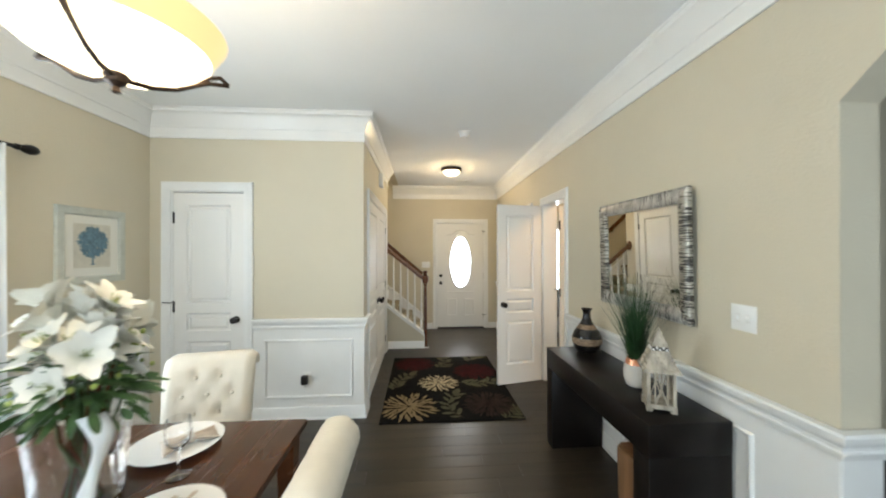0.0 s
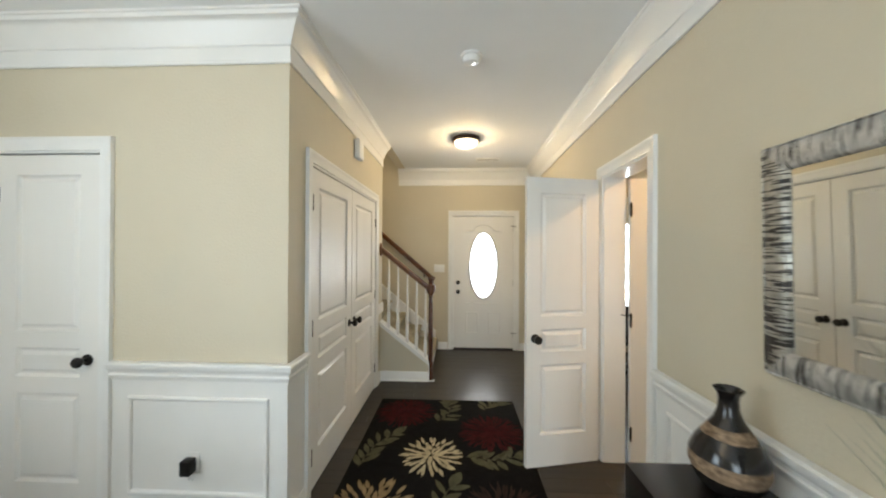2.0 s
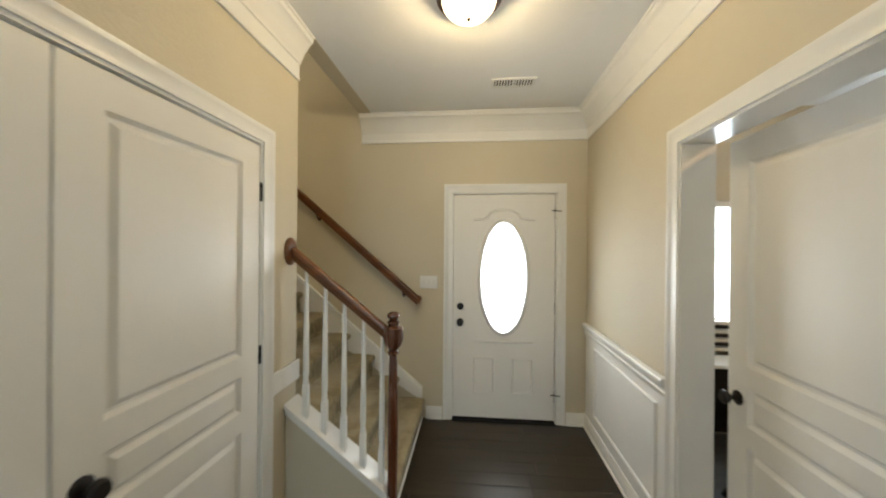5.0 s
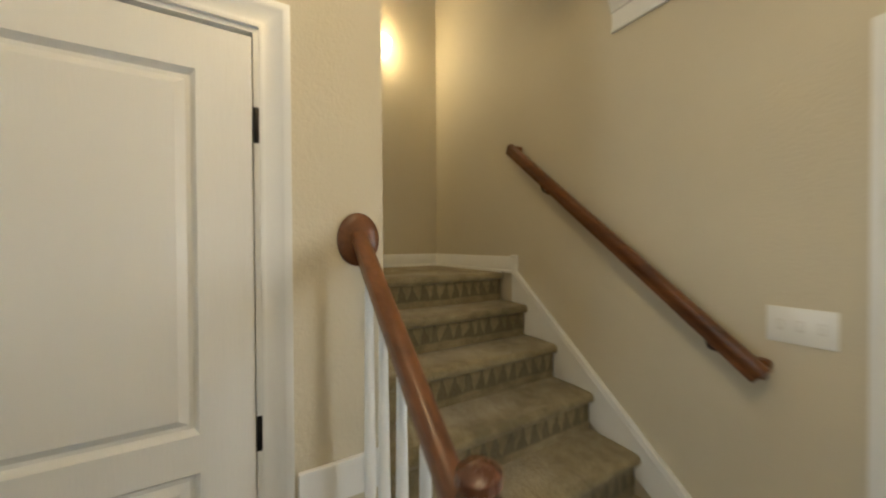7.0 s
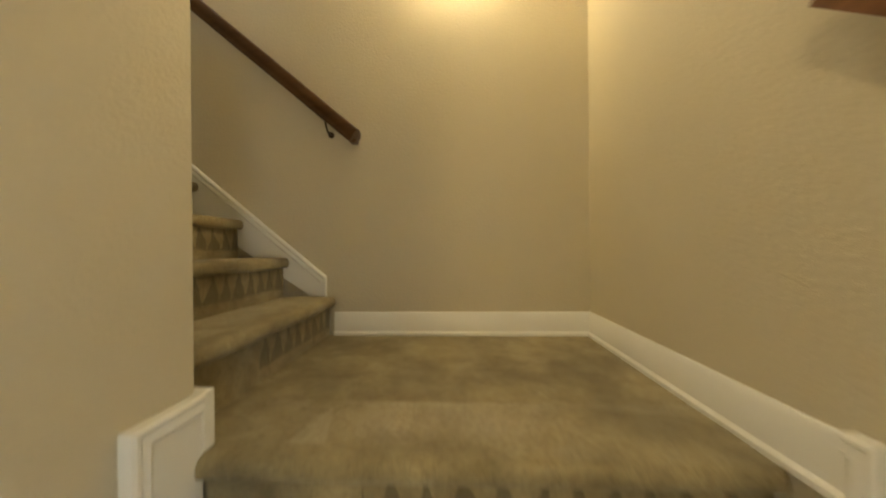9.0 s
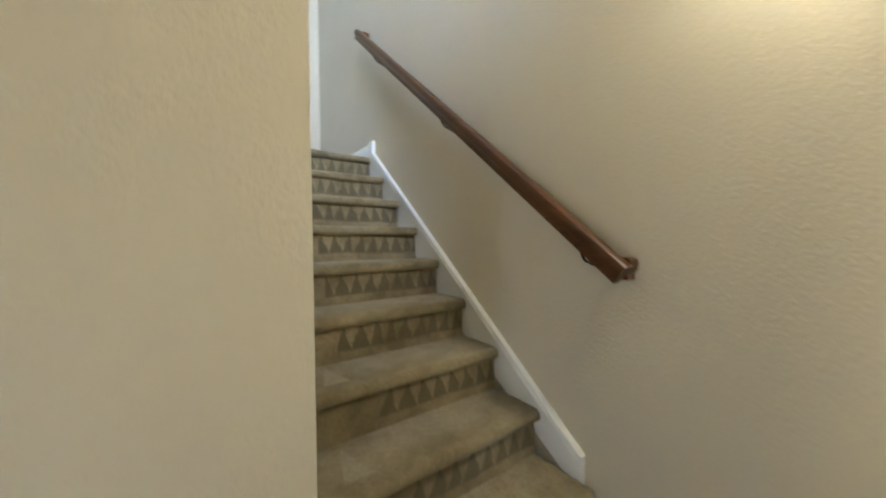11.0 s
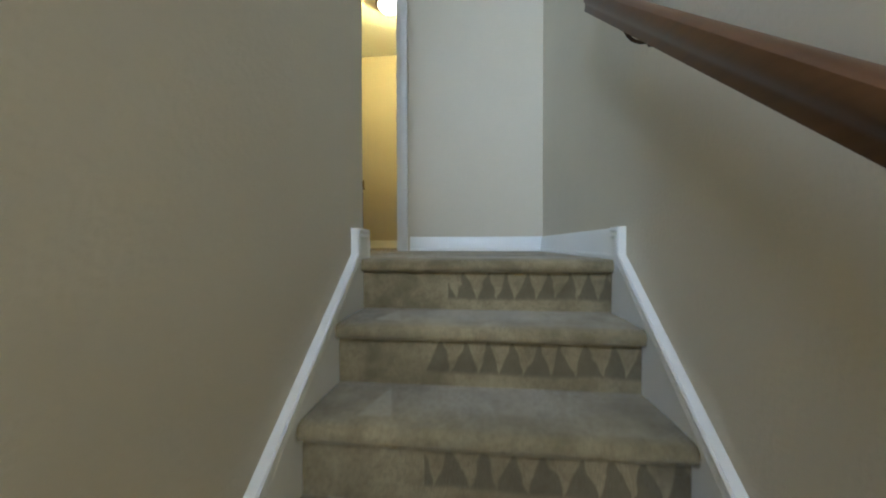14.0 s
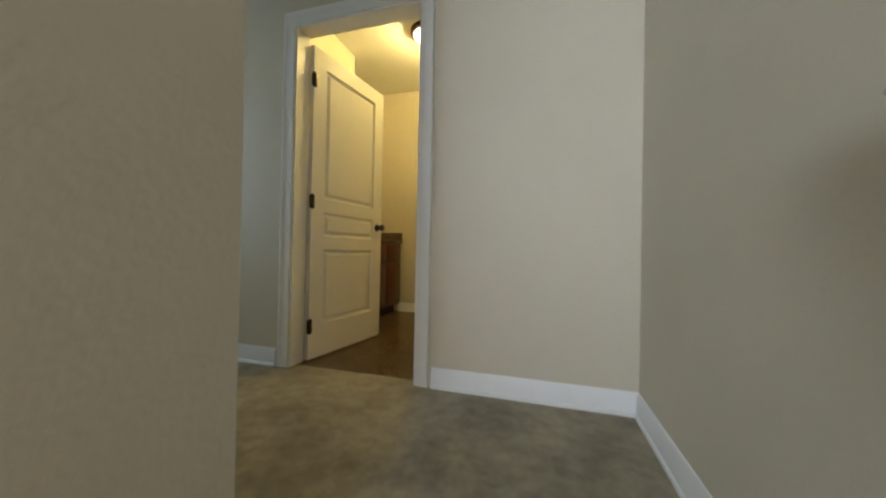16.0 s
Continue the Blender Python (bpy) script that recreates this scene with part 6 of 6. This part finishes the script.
# ---- office things glimpsed through the doorways ----
desk = thing("desk", "white-topped desk with black panels under the office window", "desk", 3.05, 6.26, 0)
part("top", boxed(-0.70, 0.70, -0.26, 0.26, 0.765, 0.79, bevel=0.004), M_PLASTIC, desk)
part("front_panel", boxed(-0.62, 0.62, -0.235, -0.215, 0.34, 0.7645), M_BLACK, desk, "black front panel")
for sx in (-1, 1):
    part("side_panel", boxed(sx * 0.66 - 0.02, sx * 0.66 + 0.02, -0.24, 0.24, 0, 0.7645), M_BLACK, desk, "black side panel")
tray = thing("letter_tray", "black stacked letter tray holding pale papers on the desk", "letter tray", 2.70, 6.34, 0.79)
for k in range(4):
    z0, w = 0.062 * k, 0.16 - 0.022 * k
    level = part("tray", boxed(-0.14, w, -0.11, 0.11, z0, z0 + 0.028, bevel=0.003), M_BLACK, tray)
    part("papers", boxed(-0.12, w - 0.02, -0.105, 0.095, z0 + 0.0285, z0 + 0.048), M_MATBOARD, level, "pale stack of papers")
for x0 in (-0.139, 0.06):
    part("post", boxed(x0, x0 + 0.012, 0.096, 0.109, 0.029, 0.185), M_BLACK, tray)
oc = thing("office_chair", "black office chair in front of the desk", "office chair", 2.72, 5.75, 0, 150)
part("seat", boxed(-0.23, 0.23, -0.23, 0.23, 0.42, 0.50, bevel=0.03), M_BLIND, oc)
part("backrest", boxed(-0.22, 0.22, 0.20, 0.25, 0.50, 0.88, bevel=0.03), M_BLIND, oc)
part("column", lathe([(0, 0.08), (0.025, 0.08), (0.025, 0.42), (0, 0.42)], 12), M_STEEL, oc)
for k in range(5):
    a = 2 * math.pi * k / 5
    bm = tube(bmesh.new(), [(0, 0, 0.10), (0.26 * math.cos(a), 0.26 * math.sin(a), 0.07), (0.28 * math.cos(a), 0.28 * math.sin(a), 0.02)], 0.018, 8)
    part("foot", bm, M_BLIND, oc)

# ---- bathroom vanity ----
van = thing("vanity", "cherry bathroom vanity with raised-panel doors", "vanity", 0.28, 0.215, UP - 0.004)
part("body", boxed(0.0, 0.56, 0.0, 0.80, 0.10, 0.84, bevel=0.003), M_CABINET, van)
part("toe_kick", boxed(0.07, 0.55, 0.01, 0.79, 0, 0.0995), M_BLACK, van)
for y0 in (0.03, 0.42):
    bm = boxed(-0.018, -0.0005, y0, y0 + 0.35, 0.13, 0.60, bevel=0.004)
    ring_box(bm, -0.024, -0.0178, y0 + 0.06, y0 + 0.29, 0.19, 0.54, 0.004)
    part("door", bm, M_CABINET, van)
    bm = boxed(-0.018, -0.0005, y0, y0 + 0.35, 0.63, 0.81, bevel=0.004)
    ring_box(bm, -0.023, -0.0178, y0 + 0.04, y0 + 0.31, 0.665, 0.775, 0.004)
    part("drawer", bm, M_CABINET, van)
vt = part("countertop", boxed(-0.030, 0.565, -0.008, 0.81, 0.8405, 0.8725, bevel=0.004), M_COUNTER, van, "dark speckled countertop")
part("backsplash", boxed(-0.020, 0.565, -0.010, 0.010, 0.873, 0.970, bevel=0.003), M_COUNTER, vt)

# ---- floor boards ----
fl = thing("floor", "dark brown wooden plank floor", "floor", kind="structure")
PWID = 0.127
meshes = {}


def plank_mesh(length):
    key = round(length, 2)
    if key not in meshes:
        bm = bmesh.new()
        x1, y1, e = key - 0.0004, PWID - 0.0004, 0.0008
        lo = [bm.verts.new((x, y, -0.012)) for x, y in ((0.0004, 0.0004), (x1, 0.0004), (x1, y1), (0.0004, y1))]
        mid = [bm.verts.new((x, y, -e)) for x, y in ((0.0004, 0.0004), (x1, 0.0004), (x1, y1), (0.0004, y1))]
        hi = [bm.verts.new((x, y, 0)) for x, y in ((0.0004 + e, 0.0004 + e), (x1 - e, 0.0004 + e), (x1 - e, y1 - e), (0.0004 + e, y1 - e))]
        for A, B in ((lo, mid), (mid, hi)):
            for i in range(4):
                bm.faces.new((A[i], A[(i + 1) % 4], B[(i + 1) % 4], B[i]))
        bm.faces.new(hi)
        meshes[key] = mesh_of("plank", bm, M_PLANK)
    return meshes[key]


rf = random.Random(3)
far = bmesh.new()
row = 0
y = -2.39
while y < YF + 0.10:
    x0, x1 = (XW + 0.001, 5.08) if y < YD - 0.02 else (XL + 0.001 if y < 5.5 else -0.10, 5.08)
    x = x0 - rf.uniform(0, 1.0)
    while x < x1:
        L = rf.choice((0.90, 1.05, 1.20))
        a, b = max(x, x0), min(x + L, x1)
        if b - a > 0.05:
            if y > 0.9 and a < 1.75:
                ob = new("plank", plank_mesh(b - a))
                ob.parent = fl
                ob.matrix_basis = pose(a, y, 0)
            else:
                ring_box(far, a + 0.001, b - 0.001, y + 0.001, y + PWID - 0.001, -0.012, 0)
        x += L
    y += PWID
tagged(part("far_planks", far, M_PLANK, fl, smooth=0), kind="stuff")
